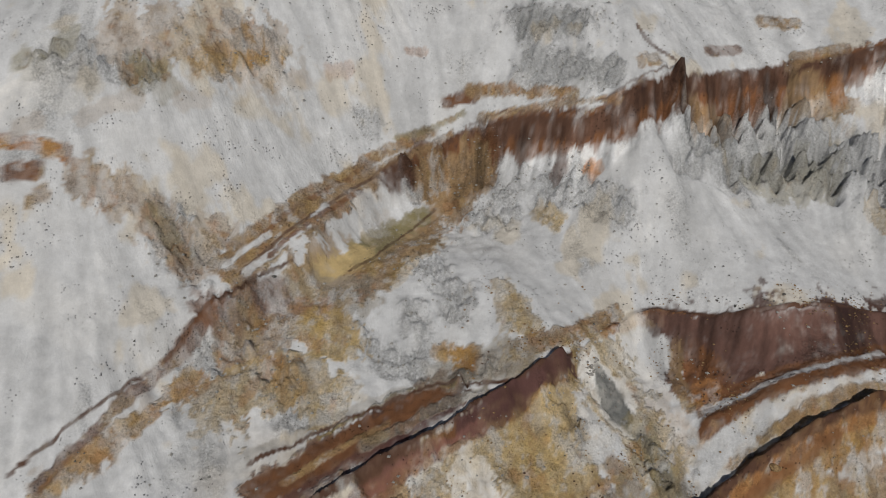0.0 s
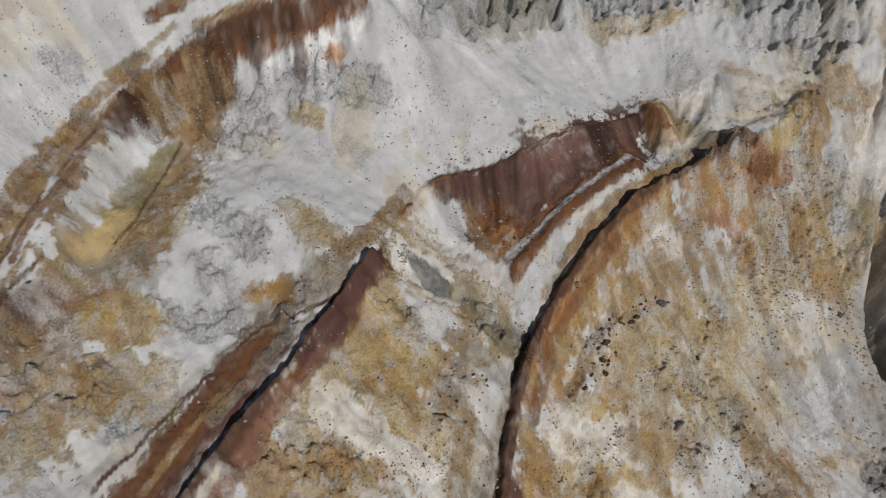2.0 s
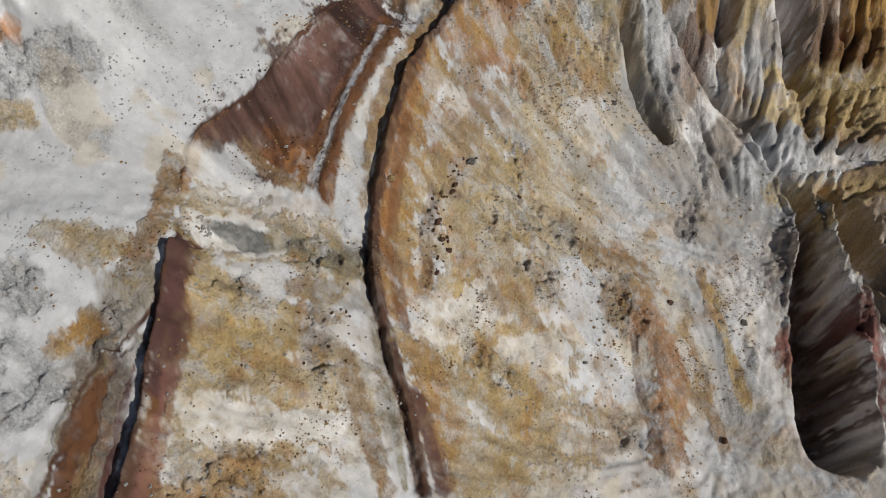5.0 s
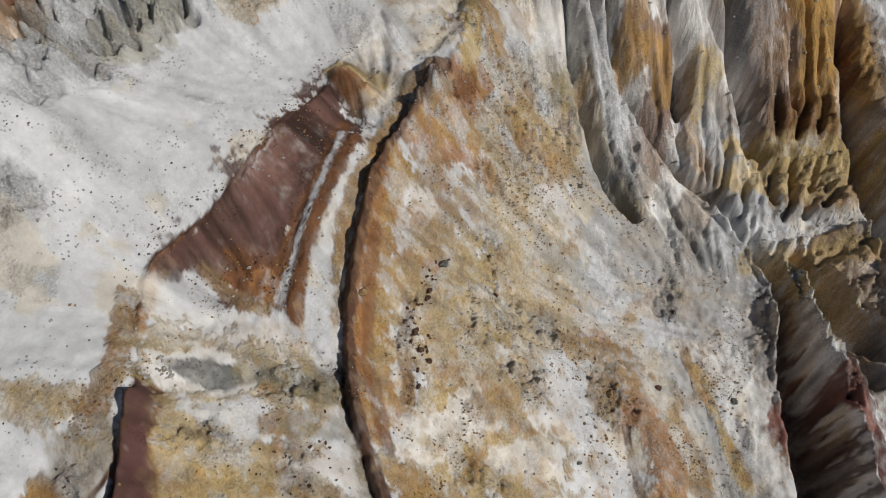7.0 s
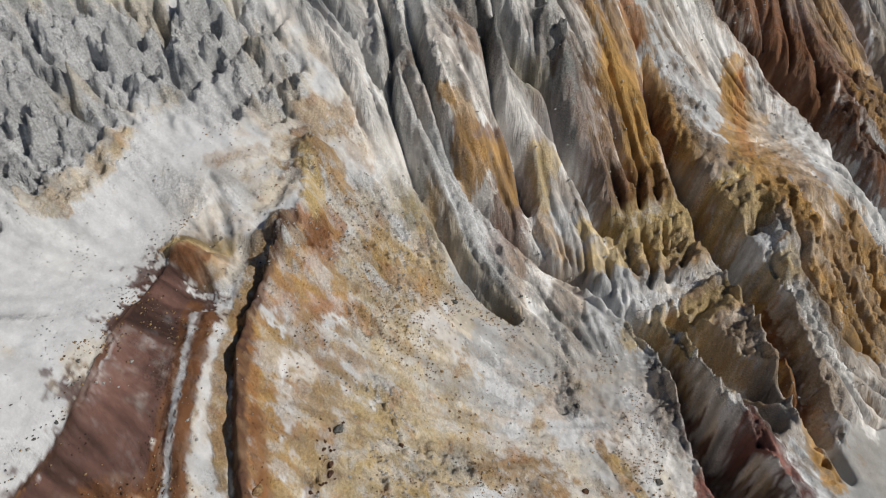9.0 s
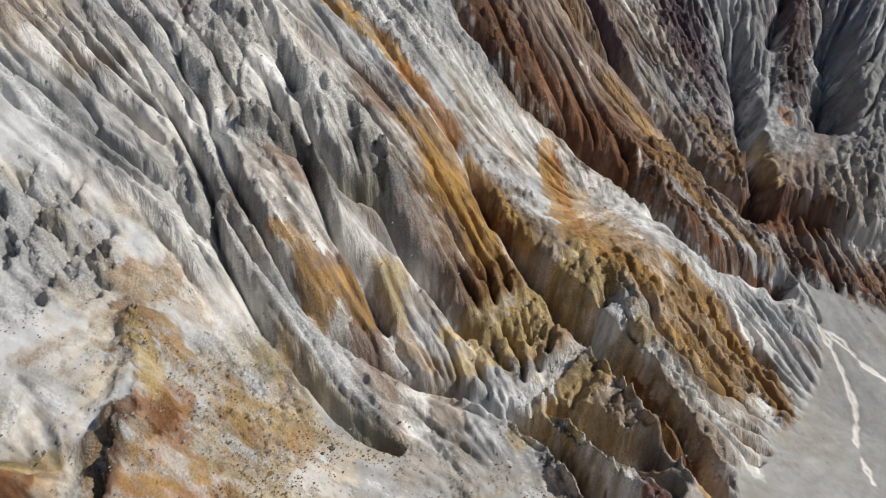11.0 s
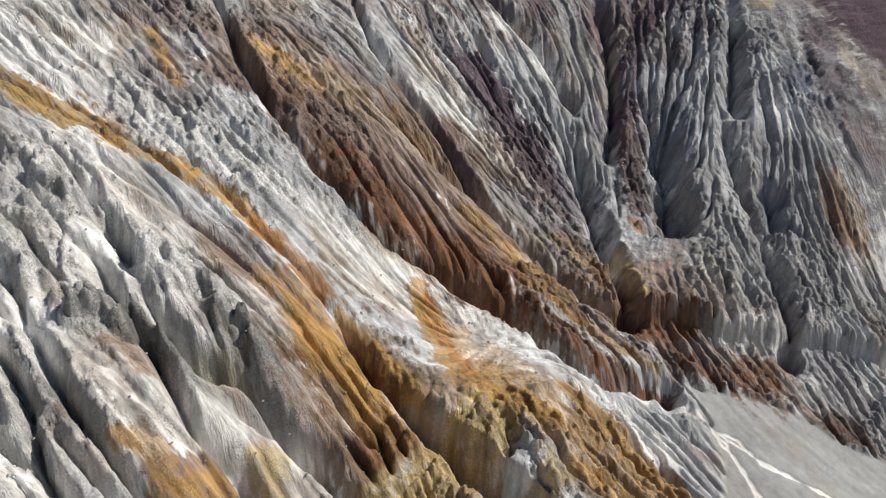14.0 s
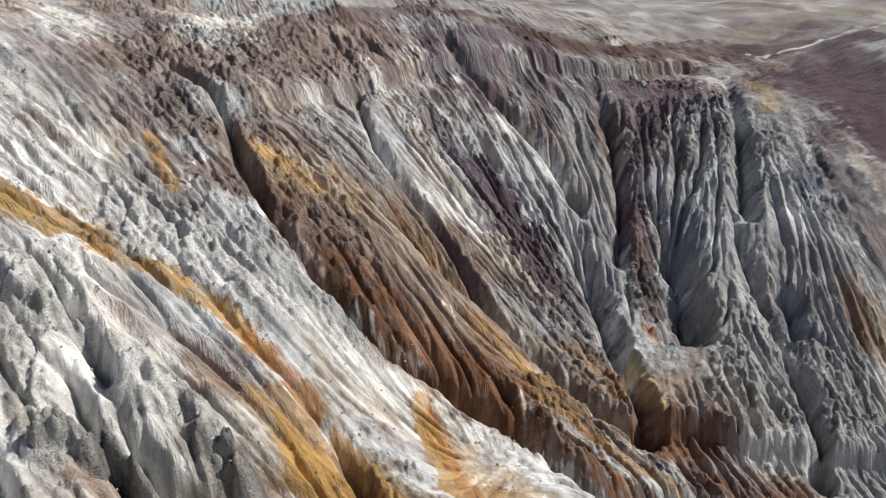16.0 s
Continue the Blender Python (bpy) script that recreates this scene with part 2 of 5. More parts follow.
gully(6, 5.2, (200.5, -36.9), (188, -38.9), (175.2, -47.7), (174.9, -68.4), (171.2, -88.2))
gully(5, 4.9, (252, -22.1), (238.7, -32.8), (233.8, -47.1), (215.5, -60.3), (203.2, -71.4), (194.6, -79.8))
gully(6, 6.3, (270.5, -96.2), (249.6, -96.1), (224.8, -90.1), (202.4, -84.2), (190.7, -79.8))
gully(7, 9.1, (262.8, -132), (247.4, -128.5), (232.2, -122.2), (217.1, -110.5))
gully(7, 8.3, (225.9, -158.5), (214.2, -154), (206.1, -151.5))
gully(5, 5.3, (240.5, -150.5), (214.5, -144.3), (194.3, -141.7), (182.1, -139.1), (170.7, -130.5))
gully(5, 2.9, (176.5, 61.3), (161.5, 56.2), (152.6, 50.7), (147.5, 48.8), (145.5, 42.1), (136.4, 38.4))
gully(4, 2.3, (165.2, 73.8), (149.2, 67.7), (140.2, 62.9), (134.2, 57.2), (132.1, 47.8))
gully(5, 2.7, (169.2, 54.7), (158.1, 48.6), (158.1, 39.2), (155.2, 34), (147.6, 21.9))
gully(4, 2.0, (164.4, 80.8), (152.7, 74), (134.9, 70.1), (129.9, 65.6), (124.3, 61.4))
gully(4, 2.2, (207.1, 74.4), (199.2, 65.2), (185.8, 58.6), (171.1, 53.5))
gully(5, 3.1, (297.7, 44.4), (285.3, 34.4), (271.4, 23.4), (245.6, 22.5), (226.1, 13.1))
gully(4, 4.7, (354.9, -70.7), (326.5, -77.8), (312.3, -89.6), (298.1, -100.8), (271.7, -104.8))
gully(5, 5.2, (325.5, -136.9), (296, -131.1), (271.5, -119.6), (254.3, -107.2))
gully(4, 5.1, (310, -197.2), (275.4, -176.5), (245, -156.2))
gully(4, 3.3, (309.5, -23.6), (272.5, -25), (258.5, -35.8), (236.7, -44.8), (222.1, -55.9))

slot(24, 5.6, 1.1, (115.5, 3.5), (109, -0.6), (102, -4.6), (92.5, -10.5), (84, -15.5), (75, -21))
slot(9, 2.1, 0.6, (126, 4.5), (119.6, -4.2), (114.5, -11.5), (110.6, -19))
slot(8, 1.5, 0.6, (125, 13.5), (120, 7.8), (116, 3.6))
slot(5.0, 1.5, 0.6, (152, -2.5), (146.5, -9), (139.7, -15), (131.5, -19.5), (123.7, -23), (109, -29.6), (98, -35.8))
slot(5, 1.5, 0.6, (131, 66), (124.5, 58.5), (118.8, 50), (114, 39.5))

knobs = np.zeros(X.shape)


def knob(height_, width, *points):
    """A stub of dark rock that the slope's clay has washed away from."""
    global Z
    w = near(points, width * 4)
    d, _, _ = away(X[w], Y[w], points)
    d = d + 1.3 * patchy(X[w], Y[w], 4.5, 6) + 0.7 * patchy(X[w], Y[w], 1.8, 2)
    rise = smooth(width * 1.25, width * 0.35, d)
    Z[w] += height_ * rise
    knobs[w] = np.maximum(knobs[w], smooth(width * 1.7, width * 0.9, d))


knob(3.2, 2.6, (183.5, 55.0), (175.8, 52.6))
knob(3.2, 2.6, (175.7, 46.0), (170.4, 40.0))
knob(3.2, 2.6, (197.5, 73.3), (196.8, 65.3))
knob(3.2, 2.6, (164.1, 35.6), (157.3, 31.4))
knob(3.2, 2.6, (173.9, 53.1), (171.7, 45.4))
knob(3.2, 2.6, (163.1, 55.9), (157.4, 50.3))
knob(3.2, 2.6, (191.5, 68.8), (189.1, 61.2))
knob(3.2, 2.6, (167.1, 41.0), (161.9, 35.0))
knob(3.2, 2.6, (177.4, 77.4), (171.3, 72.2))
knob(3.2, 2.6, (163.8, 63.3), (162.3, 55.5))

# ---- regions of the land ----
def region(points, soft, right=True):
    d, side, _ = away(X, Y, points)
    return smooth(-soft, soft, d * side * (1 if right else -1) + soft * 0.8 * patchy(X, Y, 7, 2))


wall_side = region([(160, 160), (147, 99), (140, 87), (131, 75), (127, 65), (122, 60), (117, 51), (112, 40), (111, 20), (108, 11), (92, 2), (80, -12), (60, -40)], 4, False)
d1, s1, _ = away(X, Y, [(185, -80), (174, -91), (162, -92), (148, -84), (136, -74), (122, -54), (100, -30)])
d2, s2, _ = away(X, Y, [(190, -85), (174, -91), (169, -109), (160, -126), (146, -139), (135, -165), (128, -200)])
jag = 1.6 * patchy(X, Y, 6, 1) + 0.7 * patchy(X, Y, 2, 2)
pit_bed = smooth(-1.2, 1.2, np.minimum(-d1 * s1, d2 * s2) + jag) * smooth(178, 172, X) * smooth(-26, -38, Y)
wall_side = wall_side * (1 - pit_bed) * smooth(62, 78, X)
dc, _, _ = away(X, Y, [(100, 132), (111, 122), (116, 112), (125, 106), (130, 97)])
de, _, _ = away(X, Y, [(48, 127), (65, 127), (79, 124), (94, 119), (108, 120)])
crags = np.maximum(smooth(16, 4, dc + 4 * patchy(X, Y, 6, 3)), smooth(10, 3, de + 4 * patchy(X, Y, 5, 3)))

# rills run down the fall line: noise is smeared along the steepest way down
zs = Z.copy()
for _ in range(6):
    zs[1:-1, 1:-1] = 0.2 * (zs[1:-1, 1:-1] + zs[:-2, 1:-1] + zs[2:, 1:-1] + zs[1:-1, :-2] + zs[1:-1, 2:])
fall_y, fall_x = np.gradient(zs, gy, gx)
steep = np.hypot(fall_x, fall_y) + 1e-6
step_i, step_j = (fall_x / steep / CELL_X).astype(np.float32), (fall_y / steep / CELL_Y).astype(np.float32)


def smeared(grain, length, stride):
    """Grain drawn out along the fall line to the length in metres."""
    rows, cols = grain.shape
    total, count = grain.copy(), 1
    jj, ii = np.meshgrid(np.arange(rows, dtype=np.float32), np.arange(cols, dtype=np.float32), indexing="ij")
    for sign in (1, -1):
        i, j = ii.copy(), jj.copy()
        for _ in range(int(length / 2 / stride)):
            a, b = np.clip(j + 0.5, 0, rows - 1).astype(np.int32), np.clip(i + 0.5, 0, cols - 1).astype(np.int32)
            i += sign * stride * step_i[a, b]
            j += sign * stride * step_j[a, b]
            a, b = np.clip(j + 0.5, 0, rows - 1).astype(np.int32), np.clip(i + 0.5, 0, cols - 1).astype(np.int32)
            total += grain[a, b]
            count += 1
    total /= count
    return total / (total[::3, ::3].std() + 1e-9)


steepness = smooth(0.15, 0.7, steep) * (0.5 + 0.5 * smooth(2.2, 1.2, steep))
broad = smeared((patchy(X, Y, 5.0, 0) + 0.6 * patchy(X, Y, 2.6, 5)).astype(np.float32), 26, 0.8)
narrow = smeared((patchy(X, Y, 1.9, 1) + 0.7 * patchy(X, Y, 1.0, 2)).astype(np.float32), 10, 0.4)
fine = smeared(rng.random(X.shape).astype(np.float32) - 0.5, 5, 0.3)

core = smooth(70, 15, np.maximum(np.maximum(X - 315, -58 - X), np.maximum(Y - 150, -185 - Y)))
broad, narrow, fine = broad * core, narrow * core, fine * core
ridgy = smeared((patchy(X, Y, 1.5, 3) + 0.7 * patchy(X, Y, 0.85, 4)).astype(np.float32), 4.5, 0.35) * core
vary = smooth(-0.5, 0.6, rough(X, Y, 28, 2, 6))
# small treads with fluted faces below them, part way up the wall
TREADS = ((4.0, [(155, -12), (150.5, -3.6), (147, 3), (144.5, 9), (141, 15.5), (137, 24)]), (3.5, [(142, -20), (138.2, -13), (135, -8), (131.5, -3), (127.6, 3.8), (123, 12)]))
tread = np.zeros(X.shape)
for _, line in TREADS:
    w = near(line, 12)
    d, side, along = away(X[w], Y[w], line)
    tread[w] = np.maximum(tread[w], smooth(5.2, 3.6, d) * (side > 0) * smooth(0, 0.1, along) * smooth(0, 0.1, 1 - along))
wall_side_full = wall_side.copy()
wall_side = wall_side * (1 - 0.9 * tread) * (1 - slots)
Z += wall_side * steepness * (0.6 - 0.85 * np.abs(broad) + 0.3 * broad) * (0.6 + 0.9 * vary)
Z += wall_side * steepness * (0.25 - 0.4 * np.abs(narrow)) * (0.3 + 1.1 * smooth(-0.3, 0.35, rough(X, Y, 20, 2, 3)))
calm = (1 - wall_side) * (1 - pit_bed)
# cut faces of the benches, fluted by run-off
d_face, s_face, _ = away(X, Y, [(92, 95), (86, 95), (79, 94.5), (66, 95), (53, 94), (43, 96), (36, 97)])
cut = smooth(11, 8, d_face) * (s_face < 0) * smooth(36, 40, X)
d_face, s_face, _ = away(X, Y, [(108, 138), (90, 141), (71, 139.5), (57, 135.5), (39, 128), (28, 124), (18, 128), (8, 129), (-3, 126), (-10, 121), (-20, 110)])
cut = np.maximum(cut, smooth(7, 4.5, d_face) * (s_face < 0) * smooth(-2, 6, X))
Z += cut * (0.12 - 0.28 * np.abs(narrow))
Z += calm * steepness * (0.10 * broad + 0.05 * narrow)
Z += wall_side * (0.03 * fine + 0.9 * np.abs(rough(X, Y, 5.5, 5, 3, 0.6)) * (0.3 + smooth(-0.2, 0.5, rough(X, Y, 25, 2, 0))))
Z += crags * (4.6 * np.abs(rough(X, Y, 7.5, 6, 4, 0.62)) - 2.0 - 0.9 * np.abs(narrow) - 1.1 * np.abs(broad))

# ---- run-off: drops trace the steepest way down and cut branching rills and gullies ----
DENSE = (slice(*np.searchsorted(gy, [-184.5, 149.5])), slice(*np.searchsorted(gx, [-57.5, 314.5])))


def softened(field, times):
    field = field.copy()
    for _ in range(times):
        field[1:-1] = 0.25 * field[:-2] + 0.5 * field[1:-1] + 0.25 * field[2:]
        field[:, 1:-1] = 0.25 * field[:, :-2] + 0.5 * field[:, 1:-1] + 0.25 * field[:, 2:]
    return field


def run_off(drops, steps, blur, keep, seed):
    """How much water passes each cell when drops start everywhere and run down."""
    land = softened(Z[DENSE].astype(np.float32), blur)
    down_y, down_x = np.gradient(-land)
    size = np.hypot(down_x, down_y) + 1e-6
    down_x, down_y = (down_x / size).ravel(), (down_y / size).ravel()
    rows, cols = land.shape
    start = np.random.default_rng(seed)
    i, j = start.uniform(1, cols - 2, drops).astype(np.float32), start.uniform(1, rows - 2, drops).astype(np.float32)
    at = j.astype(np.int32) * cols + i.astype(np.int32)
    vx, vy = down_x[at], down_y[at]
    water = np.zeros(rows * cols)
    for _ in range(steps):
        vx, vy = keep * vx + (1 - keep) * down_x[at], keep * vy + (1 - keep) * down_y[at]
        i = np.clip(i + vx, 1, cols - 2)
        j = np.clip(j + vy, 1, rows - 2)
        at = j.astype(np.int32) * cols + i.astype(np.int32)
        water += np.bincount(at, minlength=rows * cols)
    return (water * rows * cols / (drops * steps)).reshape(rows, cols)


for drop, line in TREADS:
    bench_edge(drop, 1.5, 0.6, 4.5, 5.5, *line)
soft_wall = (1 - 0.55 * smooth(165, 185, Z[DENSE])) * wall_side[DENSE] * smooth(0.2, 0.65, steep[DENSE]) * (1 - 0.6 * smooth(1.6, 2.6, steep[DENSE]))
soft_wall = soft_wall * (1 + 0.9 * smooth(178, 150, X[DENSE])) + 1.6 * crags[DENSE]
soft_clay = calm[DENSE] * smooth(0.25, 0.6, steep[DENSE])
harder = 0.45 + 0.55 * smooth(-0.5, 0.3, rough(X[DENSE], Y[DENSE], 24, 2, 6))
for turn, (drops, steps, blur, keep, depth) in enumerate(((150000, 130, 5, 0.5, 0.34), (180000, 110, 2, 0.4, 0.36), (220000, 70, 1, 0.3, 0.42), (240000, 45, 0, 0.2, 0.34))):
    water = softened(run_off(drops, steps, blur, keep, turn), 1)
    cut_in = np.minimum(softened(np.sqrt(water), (3, 2, 1, 0)[turn]), 4.0) - 0.9
    Z[DENSE] -= depth * (soft_wall * harder + 0.1 * soft_clay) * cut_in
# harder bands stand out of the washed slopes as broken rock
blocky = wall_side * np.maximum(0.25 + 0.75 * smooth(-0.05, 0.35, rough(X, Y, 24, 3, 0) + 0.3 * rough(X, Y, 5, 2, 2)), knobs)
Z += blocky * (1.25 * np.abs(rough(X, Y, 3.0, 4, 3, 0.7)) - 0.45)
wall_side = wall_side_full

# outcrops and rubble that break through the slopes
ledges = np.zeros(X.shape)


def rocky(width, *points):
    w = near(points, width * 2)
    d, _, _ = away(X[w], Y[w], points)
    ledges[w] = np.maximum(ledges[w], smooth(1.3, 0.4, d / width + 0.5 * patchy(X[w], Y[w], 3.5, 1) + 0.4 * patchy(X[w], Y[w], 1.5, 2)))


rocky(4.4, (64, 56), (66, 51), (74, 44))
rocky(1.6, (58, 65), (51, 62), (44, 58))
rocky(5.9, (106, 67), (110, 62), (121, 62))
rocky(2.3, (19, 77), (22, 74))
rocky(2.3, (25, 66), (20, 60))
rocky(3.7, (2, 59), (-6, 62))
rocky(4.5, (22, 118), (33, 114))
rocky(3.2, (-5, 94), (-4, 90))
rocky(4.1, (8, 115), (12, 116))
rocky(4.1, (69, 31), (70, 25))
rocky(2.9, (87, 80), (96, 76), (102, 72))
rocky(3.2, (34, 74), (39, 68))
rocky(2.3, (8, 84), (3, 82))
rocky(2.6, (-10, 85), (-5, 84))
rocky(3.1, (41, 44), (41, 39))
rocky(2.9, (52, 20), (49, 14))
rocky(3.2, (60, 42), (60, 48))
rocky(2.8, (110, 27), (98, 24))
rocky(3.4, (-5, 123), (9, 126))
rocky(3.5, (-31, 92), (-36, 86))
rocky(2.5, (-13, 89), (-11, 87))
rocky(4.1, (5, 118), (13, 122))
rocky(3.6, (-2, 102), (2, 94))
rocky(2.9, (20, 121), (23, 119))
rocky(3.5, (-48, 100), (-42, 96))
rocky(3.3, (-39, 124), (-32, 128))
rocky(2.9, (-51, 118), (-69, 117))
rocky(2.3, (-16, 128), (-14, 128))
rocky(3.5, (18, 136), (32, 132))
rocky(4.8, (17, 144), (28, 141))
rocky(3.8, (-28, 81), (-24, 77))
rocky(4.0, (77, 58), (69, 53))
rocky(4.4, (113, 80), (108, 74))
rocky(5.3, (94, 121), (91, 114))
rocky(5.5, (106, 64), (91, 65))
rocky(3.5, (117, 72), (115, 66))
outcrop = np.maximum(0.22 * smooth(0.25, 0.6, rough(X, Y, 15, 3, 5) + 0.2 * rough(X, Y, 4, 2, 7)), ledges) * calm
Z += outcrop * (1.7 * np.abs(rough(X, Y, 3.4, 5, 1, 0.66)) - 0.5 - 0.55 * np.abs(ridgy))
Z += calm * (0.06 + 0.09 * smooth(100, 80, Y)) * (ridgy + 1.6 * rough(X, Y, 2.2, 3, 2, 0.7))
rim = wall_side * smooth(160, 180, Z)
Z += rim * (1.6 * np.abs(rough(X, Y, 22, 5, 2, 0.55)) - 0.6)
Z += pit_bed * 0.10 * (broad * 0.7 + rough(X, Y, 3, 3, 2))
far_off = 1 - core
Z += far_off * smooth(0, 60, beyond + 60) * 1.5 * rough(X, Y, 26, 4, 3, 0.6)

# ---- mineral stains, and some shade painted in ----
TINT = np.empty((*X.shape, 3))
TINT[:] = MINERAL["pale"]
drip = 0.5 * broad + 0.6 * narrow + 0.3 * fine
mottle = rough(X, Y, 6, 3, 4) * core
grit = rough(X, Y, 1.9, 3, 6, 0.65) * 0.7 * core


speck = rough(X, Y, 0.95, 2, 3, 0.7) * core


def wash(weight, mineral):
    TINT[:] += np.clip(weight, 0, 1)[..., None] * (np.array(MINERAL[mineral]) - TINT)


wash(wall_side * 0.35, "grey")
wash(wall_side * 0.5 * smooth(0.0, 0.6, drip * 0.12 + rough(X, Y, 26, 3, 1)), "tan")
wash(wall_side * 0.4 * smooth(0.25, 0.7, drip * 0.12 + rough(X, Y, 19, 3, 4)), "rust")
wash(wall_side * 0.3 * smooth(0.3, 1.2, 0.15 * drip + rough(X, Y, 15, 3, 7)), "slate")
wash(wall_side * 0.75 * smooth(0.25, 0.8, 0.15 * drip + rough(X, Y, 13, 3, 2)), "white")
wash(knobs * wall_side * (0.6 + 0.5 * grit), "slate")
wash(calm * 0.08 * smooth(0.1, 0.9, mottle + 0.3 * drip), "greyt")
# the lower slopes are stained yellow throughout, in streaks down the fall
low = calm * smooth(92, 76, Y + 0.25 * (40 - X).clip(-40, 60)) * smooth(-45, -20, X)
wash(low * 0.35 * smooth(-0.45, 0.35, rough(X, Y, 10, 4, 3, 0.6) + 0.14 * drip), "cream")
wash(low * 0.33 * smooth(0.0, 0.55, rough(X, Y, 8, 4, 5, 0.65) + 0.14 * drip), "ochre")
wash(low * 0.28 * smooth(0.2, 0.7, rough(X, Y, 5, 4, 1, 0.7) + 0.1 * drip), "tan")
wash(low * 0.6 * smooth(0.25, 0.6, rough(X, Y, 9, 4, 7, 0.6) + 0.1 * drip), "pale")
wash(calm * 0.22 * smooth(0.2, 1.0, rough(X, Y, 11, 3, 6) + 0.2 * drip), "white")
wash(rim * 0.5 * smooth(-0.3, 0.5, rough(X, Y, 30, 3, 5)), "tanm")
wash(rim * 0.45 * smooth(0.0, 0.8, rough(X, Y, 18, 4, 1)), "mauve")
# slate over the pale crags paints in part of their shadows
wash(crags * 0.22 * smooth(-0.2, 0.6, mottle + 0.3 * drip), "slate")
back_wall = wall_side * smooth(-50, -100, Y) * (1 - pit_bed)
wash(back_wall * 0.25 * smooth(-0.5, 0.3, rough(X, Y, 22, 4, 5) + 0.08 * drip), "slate")
wash(back_wall * 0.35 * smooth(-0.1, 0.5, rough(X, Y, 17, 4, 1) + 0.1 * drip), "plum")
wash(pit_bed * 0.9, "grey")
wash(pit_bed * 0.4 * smooth(0, 1, rough(X, Y, 14, 2, 3)), "greyt")


def stroke(mineral, width, strength, *points):
    """A stain or painted shade along a line, ragged at its edges and drawn out down the slope."""
    w = near(points, width * 1.8)
    d, _, _ = away(X[w], Y[w], points)
    ragged = 0.32 * mottle[w] + 0.2 * drip[w] + 0.5 * grit[w] + 0.3 * speck[w] + 0.15 * patchy(X[w], Y[w], max(0.8, width * 0.4), 6)
    crisp = min(0.16, 0.45 / width)
    weight = strength * smooth(0.95 + crisp, 0.95 - crisp, d / width + ragged * min(1.15, 0.35 + width * 0.14) * smooth(0.1, 0.8, d / width)) * (0.9 + 0.35 * grit[w] + 0.2 * speck[w]).clip(0.5, 1.1)
    TINT[w] += np.clip(weight, 0, 1)[..., None] * (np.array(MINERAL[mineral]) - TINT[w])


stroke("tan", 14.0, 0.75, (172, 18), (159, 5), (146, -16), (140, -47))
stroke("tanm", 12.1, 0.75, (234, 7), (225, -13), (211, -36), (192, -67))
stroke("plum", 13.0, 0.55, (272, -68), (246, -84))
stroke("ochre", 5.4, 0.55, (179, 21), (165, 14), (146, 9))
stroke("ochre", 7.8, 0.50, (192, -19), (152, -28), (141, -58))
stroke("rust", 6.8, 0.50, (223, -3), (212, -23), (197, -39))
stroke("rust", 15.0, 0.5, (240, 10), (222, -18), (200, -52))
stroke("maroon", 12.0, 0.4, (262, -20), (240, -55), (215, -75))
stroke("rust", 8.0, 0.4, (184, 34), (170, 22), (156, 12))
stroke("ochre", 3.0, 0.6, (180, 30), (168, 18), (157, 10))
stroke("rust", 9.9, 0.60, (201, -79), (188, -98), (172, -121))
stroke("grey", 27.0, 0.50, (219, -128), (203, -160))
stroke("plum", 15.6, 0.50, (243, -200), (223, -204))
stroke("tanm", 11.9, 0.50, (225, -74), (203, -80))
stroke("white", 9.3, 0.60, (156, 72), (142, 56), (136, 44))
stroke("white", 7.8, 0.60, (195, 71), (182, 55), (163, 42))
stroke("white", 6.9, 0.75, (176, 78), (158, 70), (138, 75), (127, 68))
stroke("tan", 13.3, 0.70, (250, 11), (236, -35), (208, -60))
stroke("tanm", 16.3, 0.75, (283, 45), (295, 12), (334, -37))
stroke("plum", 20.0, 0.70, (334, -73), (316, -118), (307, -168))
stroke("mauve", 14.7, 0.70, (366, -114), (347, -180), (346, -229))
stroke("plum", 20.9, 0.90, (306, -256), (269, -246))
stroke("white", 9.0, 0.80, (230, 72), (212, 60), (188, 67), (172, 55))
stroke("white", 5.1, 0.85, (240, 76), (221, 54), (206, 30), (203, 5))
stroke("tan", 11.3, 0.50, (153, 18), (140, 2), (110, -23))
stroke("slate", 6.9, 0.35, (155, 41), (170, 36))
stroke("slate", 7.5, 0.30, (143, 63), (146, 79))
stroke("tan", 5.0, 0.55, (-55, 122), (-45, 124), (-35, 129), (-32, 128))
stroke("olive", 2.7, 0.70, (-52, 118), (-49, 118))
stroke("ochre", 2.6, 0.70, (-43, 122), (-37, 124), (-31, 128))
stroke("olive", 2.3, 0.60, (-71.5, 117.4), (-68.8, 115.9), (-64.3, 121.7))
stroke("tan", 1.3, 0.90, (-39.1, 129.8), (-34.5, 129.4), (-31.6, 128.3))
stroke("white", 4.0, 0.80, (-73, 112), (-64, 115))
stroke("white", 0.9, 0.80, (-72.2, 109.1), (-62.5, 111.9), (-53.3, 112.6))
stroke("tan", 1.3, 0.60, (-60.7, 110), (-52.5, 114.2))
stroke("orange", 1.2, 0.95, (-74.1, 105.8), (-67.7, 105.8), (-62.5, 105.2))
stroke("rust", 1.6, 0.90, (-71.2, 101.8), (-67.1, 102.3))
stroke("tan", 1.5, 0.80, (-70.3, 107.8), (-67.2, 108.9))
stroke("tan", 3.5, 0.60, (-58, 102), (-51, 102), (-49, 99), (-43, 96), (-39, 101))
stroke("olive", 1.8, 0.50, (-49, 100.8), (-44.4, 97.1))
stroke("tan", 1.5, 0.60, (-67.4, 98), (-65.3, 99.6))
stroke("orange", 1.0, 0.80, (-21.8, 130.9), (-17.8, 133))
stroke("orange", 0.7, 0.90, (-6.8, 139.1), (-3.5, 140.1))
stroke("tan", 1.1, 0.50, (-36.2, 122), (-25.9, 128.2))
